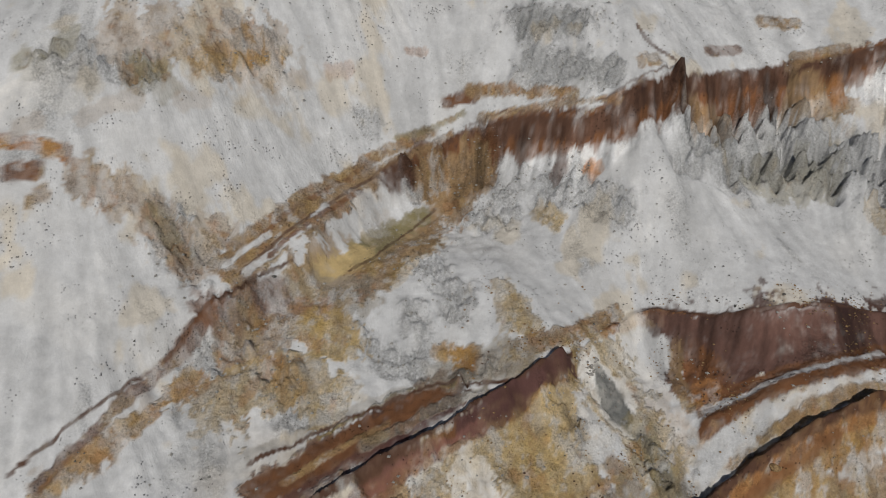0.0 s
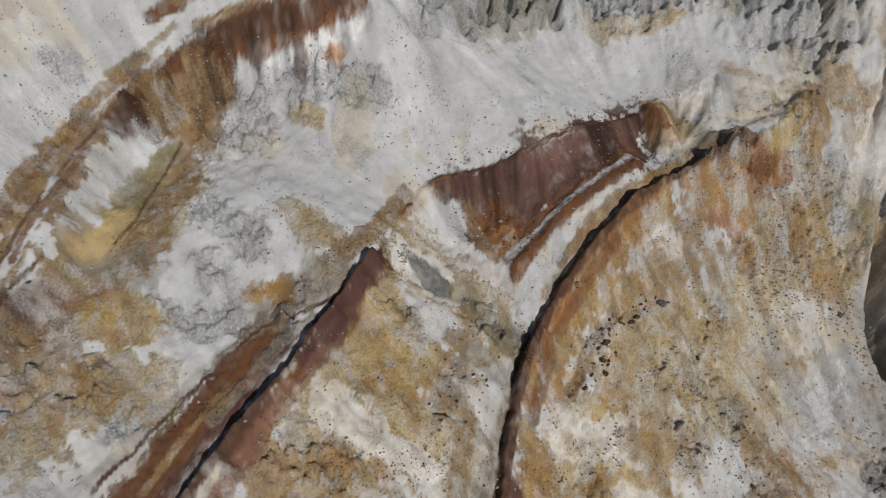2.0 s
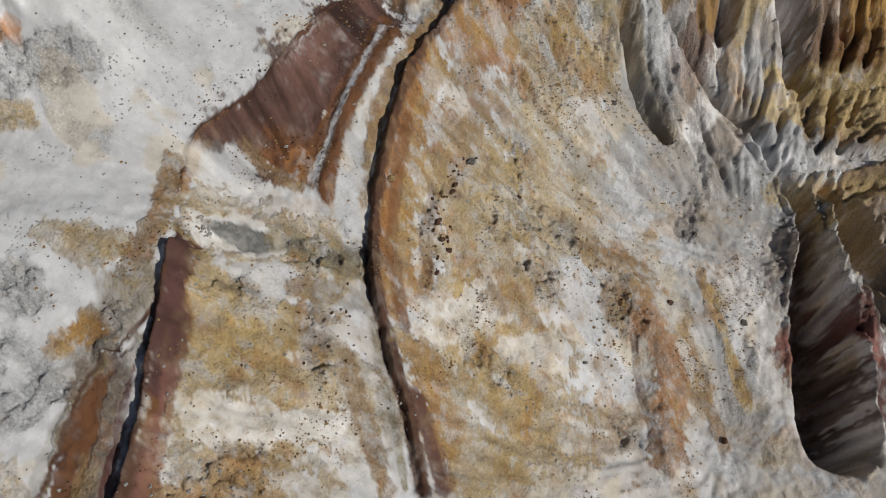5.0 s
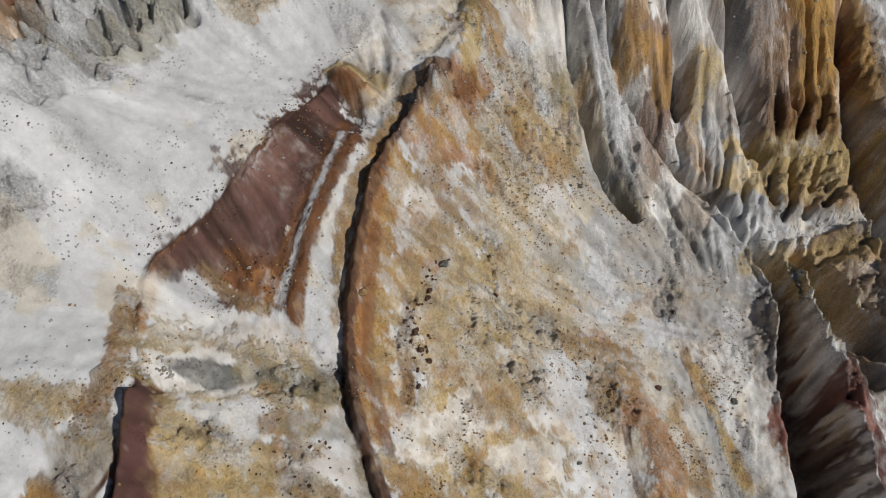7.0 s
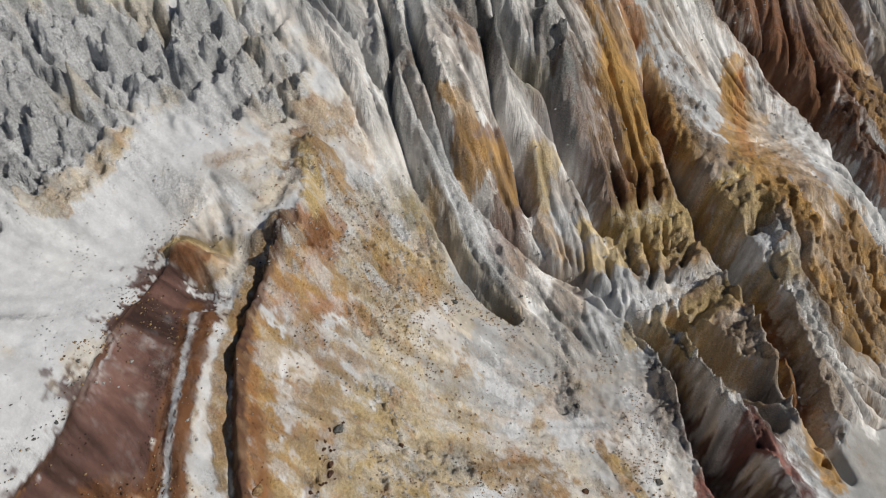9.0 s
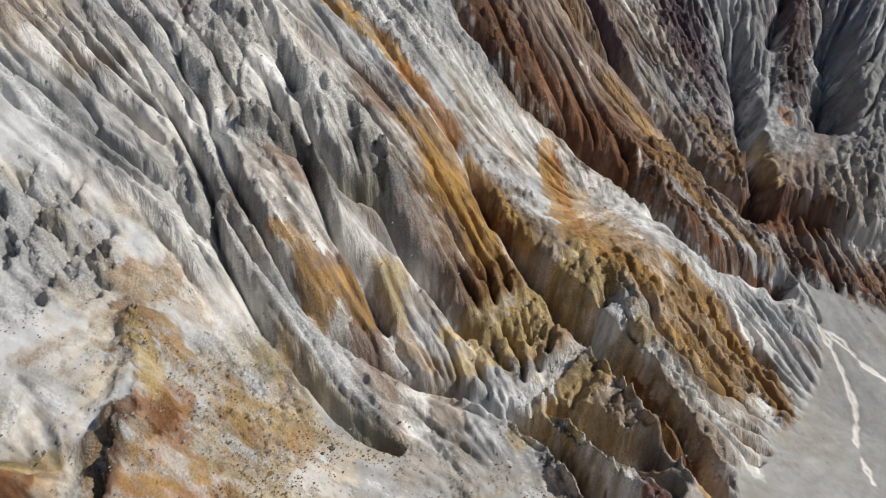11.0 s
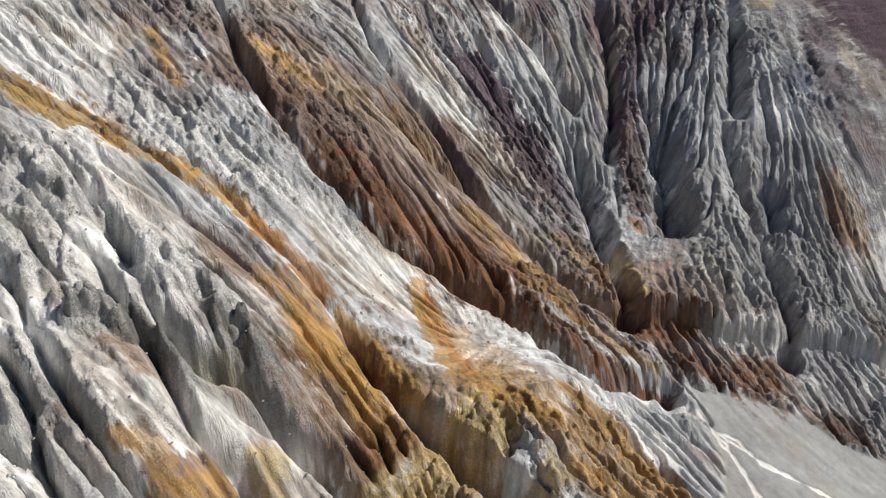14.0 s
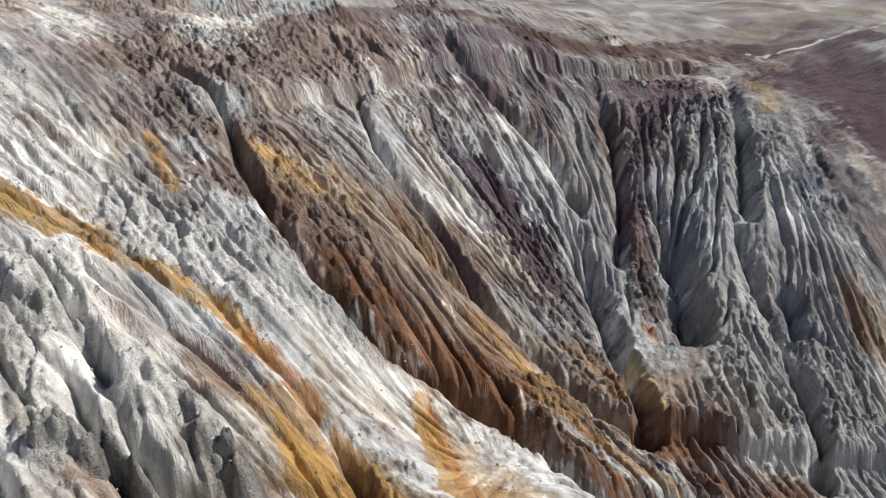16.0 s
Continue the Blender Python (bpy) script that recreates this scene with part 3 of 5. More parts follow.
stroke("tan", 1.1, 0.50, (-45.7, 115.4), (-41.5, 117.5))
stroke("pale", 2.8, 0.60, (-72, 108), (-47, 114), (-32, 125), (-9, 138), (13, 141), (45, 134))
stroke("tan", 1.6, 0.90, (-37.7, 96.3), (-30.7, 104.5), (-19.9, 116.9), (-9.4, 125.2), (-2.6, 127.9))
stroke("rust", 0.7, 0.70, (-33.9, 99.3), (-23.6, 112.2), (-11.6, 124.3))
stroke("pale", 1.4, 0.85, (-28.4, 101.6), (-19.7, 113.9), (-9.4, 124), (7.6, 130.2), (23.4, 126.6), (44.6, 131.5), (57.4, 136.7))
stroke("tan", 2.3, 0.85, (-35.2, 94.6), (-28.6, 102.6), (-21.5, 110.4), (-14.7, 118.3))
stroke("rust", 2.1, 1.00, (91.7, 141.4), (80.2, 139.6), (70.9, 138.2), (45.5, 129.5), (31.3, 123.4), (18.5, 127.3), (11, 128.3))
stroke("brown", 1.1, 1.00, (90.3, 141), (71, 139.3), (57.3, 135.4), (39.4, 127.3), (28.1, 123.4), (18.5, 127.8), (7.6, 128.8), (-2.7, 126), (-10.5, 121.6))
stroke("tan", 2.4, 0.70, (50.4, 129.2), (58, 130.8))
stroke("tan", 3.2, 0.75, (73, 136), (82, 135))
stroke("orange", 1.5, 0.80, (28.1, 120.6), (29.2, 119.7))
stroke("orange", 1.9, 0.80, (81, 137.6), (81.3, 135.7))
stroke("rust", 2.7, 0.90, (-5, 124), (9, 126))
stroke("tan", 3.0, 0.90, (-3, 122), (8, 125))
stroke("brown", 1.5, 0.80, (22.2, 121.6), (23.2, 122.3))
stroke("brown", 1.8, 0.90, (-10.4, 120.7), (-7.1, 123.2))
stroke("tan", 3.1, 0.85, (-24, 97), (-14, 97), (-7, 106), (0, 119))
stroke("cream", 2.4, 1.00, (-21, 101.3), (-14.6, 102.8))
stroke("olive", 2.8, 0.90, (-15, 105), (-7, 113))
stroke("white", 2.9, 0.90, (-14, 113), (-5, 119))
stroke("greyt", 3.0, 0.60, (-22, 96), (-14, 95))
stroke("rust", 2.6, 0.75, (-39, 89), (-32, 92), (-24, 94))
stroke("tan", 3.9, 0.70, (-36, 85), (-29, 89), (-22, 92))
stroke("yellow", 3.9, 0.80, (-22, 90), (-17, 88))
stroke("yellow", 4.8, 0.60, (-35, 78), (-26, 82), (-21, 80))
stroke("ochre", 2.3, 0.80, (-40.1, 80.7), (-46.6, 74.8), (-51.8, 68.6), (-58.3, 63))
stroke("ochre", 2.1, 0.60, (-28.2, 83.5), (-24.2, 79.6))
stroke("pale", 1.7, 0.90, (-45.5, 77.7), (-50.2, 74.3), (-56.4, 68.3), (-62.1, 63.2))
stroke("brown", 0.3, 0.90, (-26.2, 98.8), (-38.3, 90.9), (-41.8, 85.1), (-50.9, 75.9), (-56.3, 71.4), (-63.9, 64.6))
stroke("rust", 1.0, 0.70, (-38.1, 89.5), (-43.1, 83.1), (-47.9, 77.3), (-53.6, 69.8), (-59.2, 63.6))
stroke("ochre", 2.1, 0.80, (0, 86.5), (4.2, 85.6))
stroke("yellow", 2.1, 0.50, (10.5, 97.3), (12, 91.4))
stroke("yellow", 2.0, 0.50, (19.4, 115.7), (21.9, 113.3))
stroke("yellow", 2.1, 0.40, (-8.4, 99.7), (-2.6, 109.8))
stroke("tan", 1.3, 0.80, (28.4, 94.1), (19.2, 87.4), (12.5, 85.4))
stroke("greyt", 2.3, 0.60, (6.9, 83.1), (-2.3, 82.8), (13.4, 84.7))
stroke("brown", 2.6, 1.00, (0, 82), (-9, 76), (-16, 70), (-27, 64))
stroke("rust", 1.8, 0.80, (-4.2, 79.7), (-14.5, 70.7), (-22.7, 65.8))
stroke("greyt", 0.8, 0.80, (1.4, 81.7), (-4.1, 77.6), (-16.9, 68.3))
stroke("greyt", 0.7, 0.70, (-2.3, 81.3), (-8.5, 73.2))
stroke("olive", 4.2, 0.50, (62, 122), (74, 123))
# more painted shadow among the crags
stroke("slate", 5.0, 0.2, (51, 123), (70, 127), (84, 123), (82, 115))
stroke("slate", 2.8, 0.30, (18, 136), (32, 131))
stroke("slate", 3.1, 0.35, (18, 144), (26, 142))
stroke("rust", 1.0, 0.90, (0.8, 133.2), (6.5, 134.2))
stroke("tan", 1.0, 0.90, (5.4, 134.9), (13.3, 133.6), (25.6, 129.4))
stroke("rust", 1.0, 0.70, (53.3, 138.7), (60.3, 141))
stroke("tan", 1.6, 0.70, (38.8, 132.2), (41.1, 132.5))
stroke("brown", 0.5, 0.80, (38.5, 139.6), (40.3, 135.7), (45.4, 133.3))
stroke("tan", 1.2, 0.70, (72.4, 140.8), (83, 142.5))
stroke("tan", 1.4, 0.80, (67.3, 148.5), (74.5, 148.4))
stroke("tan", 0.5, 0.80, (-36.6, 94.8), (-28.7, 104.1), (-17.8, 117.1), (-9.4, 124), (1.9, 128.8))
stroke("brown", 0.3, 0.80, (-34.4, 95.7), (-23.4, 109), (-13.7, 120.2), (-7.2, 124.8))
stroke("pale", 0.5, 0.90, (-37.2, 96), (-34.8, 99.1), (-30.5, 103))
stroke("pale", 0.7, 0.90, (-33.5, 95.8), (-24.9, 104.7), (-21.6, 111))
stroke("tan", 0.6, 0.80, (7.6, 130.6), (18.5, 129.6), (33.7, 126.3))
stroke("brown", 0.2, 0.70, (5.3, 129.8), (13.2, 130.8), (28.3, 125.2), (45.9, 132.5))
stroke("rust", 0.5, 0.80, (-30.1, 99.2), (-23.3, 107.8), (-15.7, 116.4))
stroke("olive", 0.5, 0.60, (-9.4, 126.7), (-2.6, 129.5), (4.2, 131.6))
stroke("yellow", 7.7, 0.38, (17, 78), (14, 64), (-3, 59))
stroke("yellow", 10.5, 0.60, (66, 61), (57, 57), (47, 46), (39, 33))
stroke("yellow", 6.1, 0.50, (47, 52), (31, 47), (24, 34))
stroke("yellow", 6.1, 0.45, (22, 62), (9, 55), (8, 68))
stroke("cream", 9.5, 0.55, (92, 66), (90, 54), (73, 48))
stroke("mauve", 6.0, 1.00, (74, 91), (59, 89), (47, 89))
stroke("mauve", 5.2, 1.00, (75, 91), (61, 90), (49, 87))
stroke("rust", 3.8, 0.95, (44, 91), (44, 87), (45, 83))
stroke("rust", 1.4, 0.90, (76.3, 88.5), (62.9, 85.2), (50.9, 83.9), (44.2, 82.4))
stroke("orange", 2.2, 0.90, (45.1, 84.2), (44.6, 82.1))
stroke("tan", 1.2, 0.80, (41.5, 92.1), (40.6, 86.7), (41.6, 81.6))
stroke("mauve", 2.5, 0.80, (41.5, 94.6), (48.4, 92.5))
stroke("brown", 0.6, 1.00, (79.2, 94.3), (66.4, 94.9), (52.7, 93.8), (43.4, 96.2), (36, 97.2), (27.9, 92.3))
stroke("orange", 0.9, 0.80, (42.5, 95.4), (35.3, 95.9), (27.6, 90.9))
stroke("pale", 0.9, 1.00, (74.9, 87.3), (61.6, 84.2), (52.4, 82.1), (44.1, 80.6))
stroke("rust", 1.1, 1.00, (75.2, 85.1), (63.1, 82.6), (52.9, 81), (43.4, 77.9))
stroke("brown", 0.4, 0.80, (73.9, 85.9), (60.1, 82.9), (48.7, 81.1), (43.8, 78.8))
stroke("pale", 1.6, 0.95, (63.4, 80.6), (51.4, 77.1), (41.8, 72.6))
stroke("pale", 2.0, 0.95, (46.6, 77), (40.9, 71.2))
stroke("tan", 1.5, 0.90, (83, 81.4), (74.1, 81.2), (63.7, 79.5), (55.1, 76.4))
stroke("tan", 0.9, 0.70, (60.7, 79), (51.9, 75.6))
# brown earth of the lower berm, with the shadow band beside it painted in
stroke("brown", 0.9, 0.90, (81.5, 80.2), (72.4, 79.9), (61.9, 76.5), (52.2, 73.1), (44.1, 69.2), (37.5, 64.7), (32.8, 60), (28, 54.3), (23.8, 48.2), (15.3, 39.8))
stroke("ochre", 3.5, 0.85, (75, 78), (63, 74), (53, 70), (45, 66), (40, 60))
stroke("orange", 3.5, 0.70, (83, 78), (88, 72), (90, 67))
stroke("tan", 4.4, 0.60, (78, 71), (64, 66))
stroke("orange", 1.2, 0.80, (74.6, 78.9), (62, 74.5), (48.4, 69), (40.4, 64.2), (35.2, 58.7))
stroke("tan", 1.4, 0.80, (47, 59.5), (41.2, 57.4))
stroke("rust", 1.4, 0.60, (56.9, 64.8), (50.3, 62.2), (44.3, 58))
stroke("white", 4.7, 0.75, (40, 53), (48, 49))
stroke("white", 2.4, 0.60, (72.5, 74.4), (74.3, 71.6))
stroke("slate", 2.2, 0.40, (66.6, 53.1), (73.4, 45.7))
stroke("ochre", 3.0, 0.80, (33, 52), (29, 45), (24, 41))
stroke("ochre", 1.5, 0.60, (52.8, 38.2), (46.4, 34), (35.8, 32.3))
stroke("rust", 1.8, 0.80, (26.3, 48.4), (23.1, 43.4), (18.8, 38.1))
stroke("ochre", 2.1, 0.50, (49.8, 48.3), (55.7, 44.8))
stroke("white", 3.0, 0.60, (46, 42), (51, 35))
stroke("white", 0.8, 0.90, (40.1, 40.8), (40.5, 38.5))
stroke("orange", 3.8, 0.75, (73, 24), (70, 16), (61, 10), (52, 7))
stroke("tan", 3.2, 0.80, (75, 38), (81, 31), (80, 24), (70, 30))
stroke("brown", 0.9, 0.70, (67.8, 23.3), (59.8, 16.8), (51.3, 9))
stroke("tan", 1.8, 0.70, (77.4, 16.3), (69.2, 4.8), (62.1, -2.2))
stroke("grey", 10.4, 0.70, (113, 48), (109, 32), (105, 18))
stroke("grey", 5.2, 0.60, (85, 19), (78, 7), (67, -6))
# dark rock of the cleft, browned further to paint its wall's deep shade
stroke("brown", 5.8, 0.85, (112, 0), (102, -6), (92, -12), (82, -18))
stroke("maroon", 2.6, 0.9, (104, -12.5), (98, -17.5), (92, -23.5), (84, -28))
stroke("yellow", 1.6, 0.80, (88.5, 15.7), (80.3, 6.6), (72, -2.7))
stroke("tan", 1.6, 0.80, (90.3, 17.8), (83.3, 12))
stroke("white", 4.5, 0.80, (94, 10), (86, 1), (79, -6))
stroke("brick", 2.7, 1.00, (86, -4), (81, -11), (76, -21))
stroke("ochre", 3.4, 0.60, (109, 66), (113, 58), (106, 57))
stroke("olive", 3.0, 0.50, (121, 63), (121, 60))
stroke("grey", 3.8, 0.60, (90, 50), (90, 39))
stroke("yellow", 5.3, 0.60, (18, 78), (17, 70))
stroke("ochre", 4.5, 0.60, (0, 58), (-7, 61))
stroke("white", 3.6, 0.85, (4, 66), (7, 61), (14, 55))
stroke("rust", 2.2, 0.50, (24.9, 66.4), (20.3, 62))
stroke("tan", 1.5, 0.80, (23.9, 59.7), (17.1, 51.2), (11.9, 44))
stroke("ochre", 1.1, 0.85, (21.3, 83.6), (11.2, 76.4), (3.7, 72.9), (-1.1, 70.5))
stroke("ochre", 1.3, 0.80, (-4.1, 67.7), (-10.5, 63.8))
stroke("tan", 1.8, 0.60, (26.9, 70.9), (30.4, 69.6))
stroke("white", 2.4, 0.70, (33.5, 94.7), (31.5, 89.4), (34.8, 86.8))
stroke("white", 1.8, 0.50, (26.2, 74.8), (23, 73.9))
stroke("white", 1.5, 0.80, (26.8, 85.1), (27, 77.9), (30.8, 76.3))
stroke("white", 0.7, 1.00, (27.3, 85.9), (30.5, 86.3), (31.7, 83), (31.5, 76.6), (27.4, 76.5), (25.6, 77.6), (26, 81.5), (27.3, 85.9))
stroke("slate", 0.8, 1.00, (29.3, 85.2), (27.3, 79.3))
stroke("greyt", 0.6, 0.80, (28.6, 79.4), (30.2, 77.5))
stroke("greyt", 2.8, 0.80, (32, 75), (36, 70), (39, 67))
stroke("greyt", 2.0, 0.60, (29.8, 69), (32.6, 63.6))
stroke("olive", 0.5, 0.80, (31.7, 60.5), (26, 54.6), (20.6, 48.5), (14.1, 42.2))
stroke("olive", 0.9, 0.60, (31.1, 74.7), (30.7, 72.6))
stroke("greyt", 1.3, 0.70, (35.6, 63.8), (28.6, 56.8), (19.1, 47.6))
stroke("maroon", 1.0, 0.95, (20.6, 83.8), (14.6, 79.6), (9, 76.3), (2.8, 72.6))
stroke("rust", 0.9, 0.90, (2.8, 72.6), (-3.6, 68.2), (-10.9, 64.2))
stroke("maroon", 1.2, 1.00, (19.2, 84.6), (13.8, 81), (8.8, 78.4), (2.3, 74.6))
stroke("rust", 1.2, 0.90, (2.3, 74.6), (-4.1, 70.3), (-11.9, 65.5))
stroke("mauve", 0.8, 0.80, (-4.1, 69), (-11, 65.4))
stroke("brown", 2.8, 0.95, (0, 79), (-6, 77), (-12, 73), (-18, 70))
stroke("rust", 1.2, 0.80, (-1.3, 79.6), (-9.3, 73.5))
stroke("greyt", 0.9, 0.90, (1.3, 80.8), (-6.7, 74), (-12.6, 69.6))
stroke("brown", 0.3, 0.90, (7.2, 79.4), (4.6, 79.3), (-0.5, 82.8), (-7.8, 79.9), (-14.2, 75.5), (-18.9, 72.6))
stroke("tan", 1.8, 0.80, (30.7, 95.8), (21.5, 88.7), (14.4, 86.8))
stroke("greyt", 2.8, 0.60, (14, 85), (6, 84), (-1, 83))
stroke("ochre", 2.1, 0.90, (1.3, 86.4), (3.1, 85.5))
stroke("yellow", 1.8, 0.50, (20.2, 114.9), (21.7, 112.8))
stroke("yellow", 2.0, 0.50, (12.5, 94.7), (14.4, 89.9))
stroke("yellow", 2.9, 0.50, (-16, 80), (-18, 76))
stroke("olive", 0.3, 0.80, (1.8, 81.1), (-6.8, 81.1), (-13, 76.4), (-19.5, 72.3))
stroke("slate", 1.3, 0.60, (25.4, 86.7), (23, 86.2))
stroke("yellow", 2.5, 0.45, (83, 115), (89, 112), (102, 110))
stroke("tan", 1.5, 0.40, (103.9, 95.1), (109.8, 89))
stroke("tan", 2.8, 0.90, (85, 93), (84, 89))
stroke("rust", 1.4, 0.90, (83.1, 93.3), (82.3, 90.1))
stroke("tan", 3.5, 0.90, (116, 81), (107, 80))
stroke("ochre", 2.9, 0.70, (116, 78), (111, 75))
stroke("orange", 2.3, 0.90, (94, 77.2), (101.3, 74.9))
stroke("rust", 1.0, 0.80, (94, 75.9), (96.6, 75.6))
stroke("tan", 1.5, 0.90, (96.2, 80.7), (89.5, 82.5), (79.2, 81.7), (73.4, 80.7))
stroke("cream", 1.7, 0.80, (108.3, 78.9), (100.9, 76.2))
stroke("ochre", 3.4, 0.70, (86, 78), (92, 71))
stroke("ochre", 3.0, 0.50, (104, 64), (109, 58))
stroke("ochre", 2.0, 0.50, (81.5, 67.6), (81, 63.7))
stroke("olive", 2.4, 0.40, (118.8, 63.7), (124.3, 62.4))
stroke("cream", 4.1, 0.50, (111, 64), (113, 56))
stroke("tan", 3.0, 0.60, (79, 36), (83, 30))
stroke("rust", 4.5, 0.75, (137, 53), (144, 45), (132, 43))
stroke("cream", 1.9, 0.80, (146.2, 38), (140, 35.5))
stroke("tan", 2.9, 0.70, (137, 35), (133, 30))
stroke("ochre", 2.5, 0.60, (141, 58), (141, 54))
stroke("white", 3.4, 0.70, (149, 46), (150, 42))
stroke("ochre", 4.1, 0.75, (173, 24), (165, 14), (153, 7))
stroke("rust", 6.8, 0.4, (158, 28), (148, 16), (150, 10))
stroke("brown", 4.3, 0.25, (152, 23), (147, 6))
stroke("tan", 6.3, 0.90, (139, 11), (139, 0))
stroke("cream", 1.3, 0.90, (142.1, 14.3), (145.3, 4.3), (148.6, -2.3))
stroke("ochre", 2.4, 0.80, (179.1, 13.9), (166.9, 4.4), (161.6, 0.6))
stroke("tan", 4.4, 0.80, (153, -6), (154, -14))
stroke("grey", 2.9, 0.80, (131, 8), (137, -10))
stroke("tan", 5.7, 0.80, (128, -2), (129, -10))
stroke("yellow", 2.7, 0.70, (117, 0), (108, -9))
stroke("white", 3.8, 0.90, (139, -13), (140, -21))
stroke("ochre", 2.5, 0.90, (134, -14), (122, -20), (107, -27), (95, -32))
stroke("rust", 2.3, 0.90, (134.1, -16), (122.7, -22.5), (110.5, -27.3))
stroke("white", 2.7, 0.80, (133, -24), (123, -35), (112, -44))
stroke("white", 2.2, 0.80, (114.4, -2.5), (101.8, -12.3))
stroke("ochre", 3.1, 0.80, (140, -30), (131, -48))
stroke("brick", 1.9, 0.90, (102, -13.5), (93.3, -20.9))
stroke("rust", 7.4, 0.60, (211, -34), (201, -45))
stroke("ochre", 3.8, 0.60, (199, -12), (157, -18), (147, -29))
stroke("ochre", 5.0, 0.90, (224, 83), (220, 74), (216, 66), (212, 58))
stroke("yellow", 2.1, 0.60, (219.3, 76.4), (212.3, 64.6))
stroke("ochre", 2.9, 0.90, (208, 56), (203, 42), (198, 33), (192, 28))
stroke("orange", 2.5, 0.75, (193, 29), (188, 22), (183, 18))
stroke("rust", 2.5, 0.85, (175.6, 15.1), (165.5, 7))
stroke("ochre", 3.5, 0.70, (175, 25), (168, 23), (165, 14))
stroke("ochre", 2.7, 0.70, (173, 18), (159, 16), (147, 12))
stroke("rust", 3.4, 0.60, (153, 15), (147, 12))
stroke("white", 4.6, 0.80, (231, 58), (219, 42), (210, 28), (203, 15), (201, 4), (203, -11), (190, -27), (169, -40), (160, -55), (154, -68))
stroke("white", 4.7, 0.50, (173, 39), (173, 32))
stroke("white", 4.7, 0.60, (150, 50), (150, 43))
stroke("slate", 2.6, 0.50, (161, 55), (156, 52))
stroke("olive", 2.6, 0.50, (158, 46), (158, 41))
stroke("pinky", 2.8, 0.60, (196, 80), (189, 79))
stroke("ochre", 1.3, 0.80, (141.1, 60.5), (140.8, 58.2))
stroke("ochre", 3.1, 0.75, (135, 54), (142, 46), (138, 44))
stroke("cream", 2.3, 0.70, (146.8, 38.7), (147.8, 34.2))
stroke("rust", 6.7, 0.75, (223, 2), (219, -11), (210, -26), (197, -34))
stroke("mauve", 5.5, 0.75, (242, 30), (239, 9), (236, 0))
stroke("tanm", 8.2, 0.80, (238, 0), (234, -20), (228, -42), (216, -60))
stroke("plum", 8.3, 0.80, (284, -66), (267, -70), (251, -80))
stroke("plum", 4.3, 0.70, (252, -38), (242, -44))
stroke("ochre", 3.7, 0.60, (224, -39), (207, -56))
stroke("greyt", 4.7, 0.60, (235, -56), (214, -64))
stroke("rust", 2.7, 0.60, (253, -21), (243, -30))
stroke("ochre", 3.8, 0.85, (200, -13), (165, -10), (156, -16), (151, -28))
stroke("orange", 2.1, 0.60, (198.4, -14.5), (164.8, -13.3))
stroke("ochre", 5.8, 0.80, (160, -39), (152, -54), (137, -66))
stroke("rust", 3.7, 0.35, (157, -55), (142, -65), (131, -64))
stroke("rust", 4.2, 0.90, (196, -38), (183, -52), (178, -66), (174, -81))
stroke("ochre", 2.5, 0.60, (200, -46), (189, -63), (180, -82))
stroke("white", 2.0, 0.70, (135.7, -20.5), (127.3, -30.1), (120.5, -37.7))
stroke("rust", 4.3, 0.90, (195, -80), (190, -100))
stroke("rust", 4.8, 0.80, (180, -98), (175, -102), (172, -120))
stroke("tan", 4.0, 0.70, (225, -74), (207, -82))
stroke("rust", 4.3, 0.60, (212, -81), (199, -89))
stroke("brown", 3.9, 0.80, (156, -135), (152, -142))
stroke("orange", 2.2, 0.70, (230.5, -104.9), (227, -105.2))
stroke("cream", 2.4, 0.60, (220.8, -92.4), (201, -90))
stroke("mauve", 5.1, 0.80, (272, -124), (254, -118), (235, -112))
# shade on the back wall's north-facing recesses, painted as bluish patches
stroke("shade_blue", 5.7, 0.70, (259, -138), (242, -132))
stroke("shade_blue", 6.0, 0.60, (220, -158), (211, -152))
stroke("shade_blue", 5.7, 0.80, (255, -189), (248, -188))
stroke("grey", 9.2, 0.80, (238, -137), (216, -126), (193, -126))
stroke("white", 4.0, 0.80, (243, -174), (236, -174))
stroke("white", 2.7, 0.60, (205, -146), (192, -158))
stroke("tan", 6.3, 0.60, (215, -182), (199, -183))
stroke("rust", 4.3, 0.50, (211, -177), (200, -179))
stroke("white", 3.8, 0.70, (185, -112), (182, -132))
stroke("grey", 9.2, 0.60, (194, -152), (185, -174))
stroke("tanm", 8.1, 0.85, (286, 55), (289, 32), (302, 5), (340, -50))
stroke("mauve", 7.7, 0.70, (346, -20), (365, -59), (366, -100))
stroke("white", 3.5, 0.80, (313, 35), (330, 16), (344, 0))
stroke("pinky", 1.3, 0.90, (279.7, 17.4), (299.7, -9.3), (324.3, -45.5), (337.8, -74.7))
stroke("tanm", 6.6, 0.70, (259, 35), (261, 19), (240, 28))
stroke("ochre", 2.2, 0.70, (251.6, 44.8), (239.8, 42.3), (232.2, 40.3))
stroke("ochre", 4.0, 0.60, (254, 17), (248, 2))
stroke("grey", 10.2, 0.60, (267, 74), (254, 62))
stroke("tanm", 7.6, 0.70, (316, -43), (312, -60))
stroke("greyt", 4.9, 0.60, (283, -16), (268, -18))
stroke("plum", 7.9, 0.60, (349, -101), (340, -130), (317, -161))
stroke("plum", 6.4, 0.80, (318, -176), (288, -137), (267, -120))
stroke("plum", 12.6, 0.90, (303, -226), (286, -243), (258, -235))
stroke("plum", 9.9, 0.80, (341, -232), (331, -270), (316, -301))
stroke("plum", 6.2, 0.60, (266, -212), (245, -204))
stroke("plum", 6.3, 0.60, (301, -51), (283, -67), (262, -80))
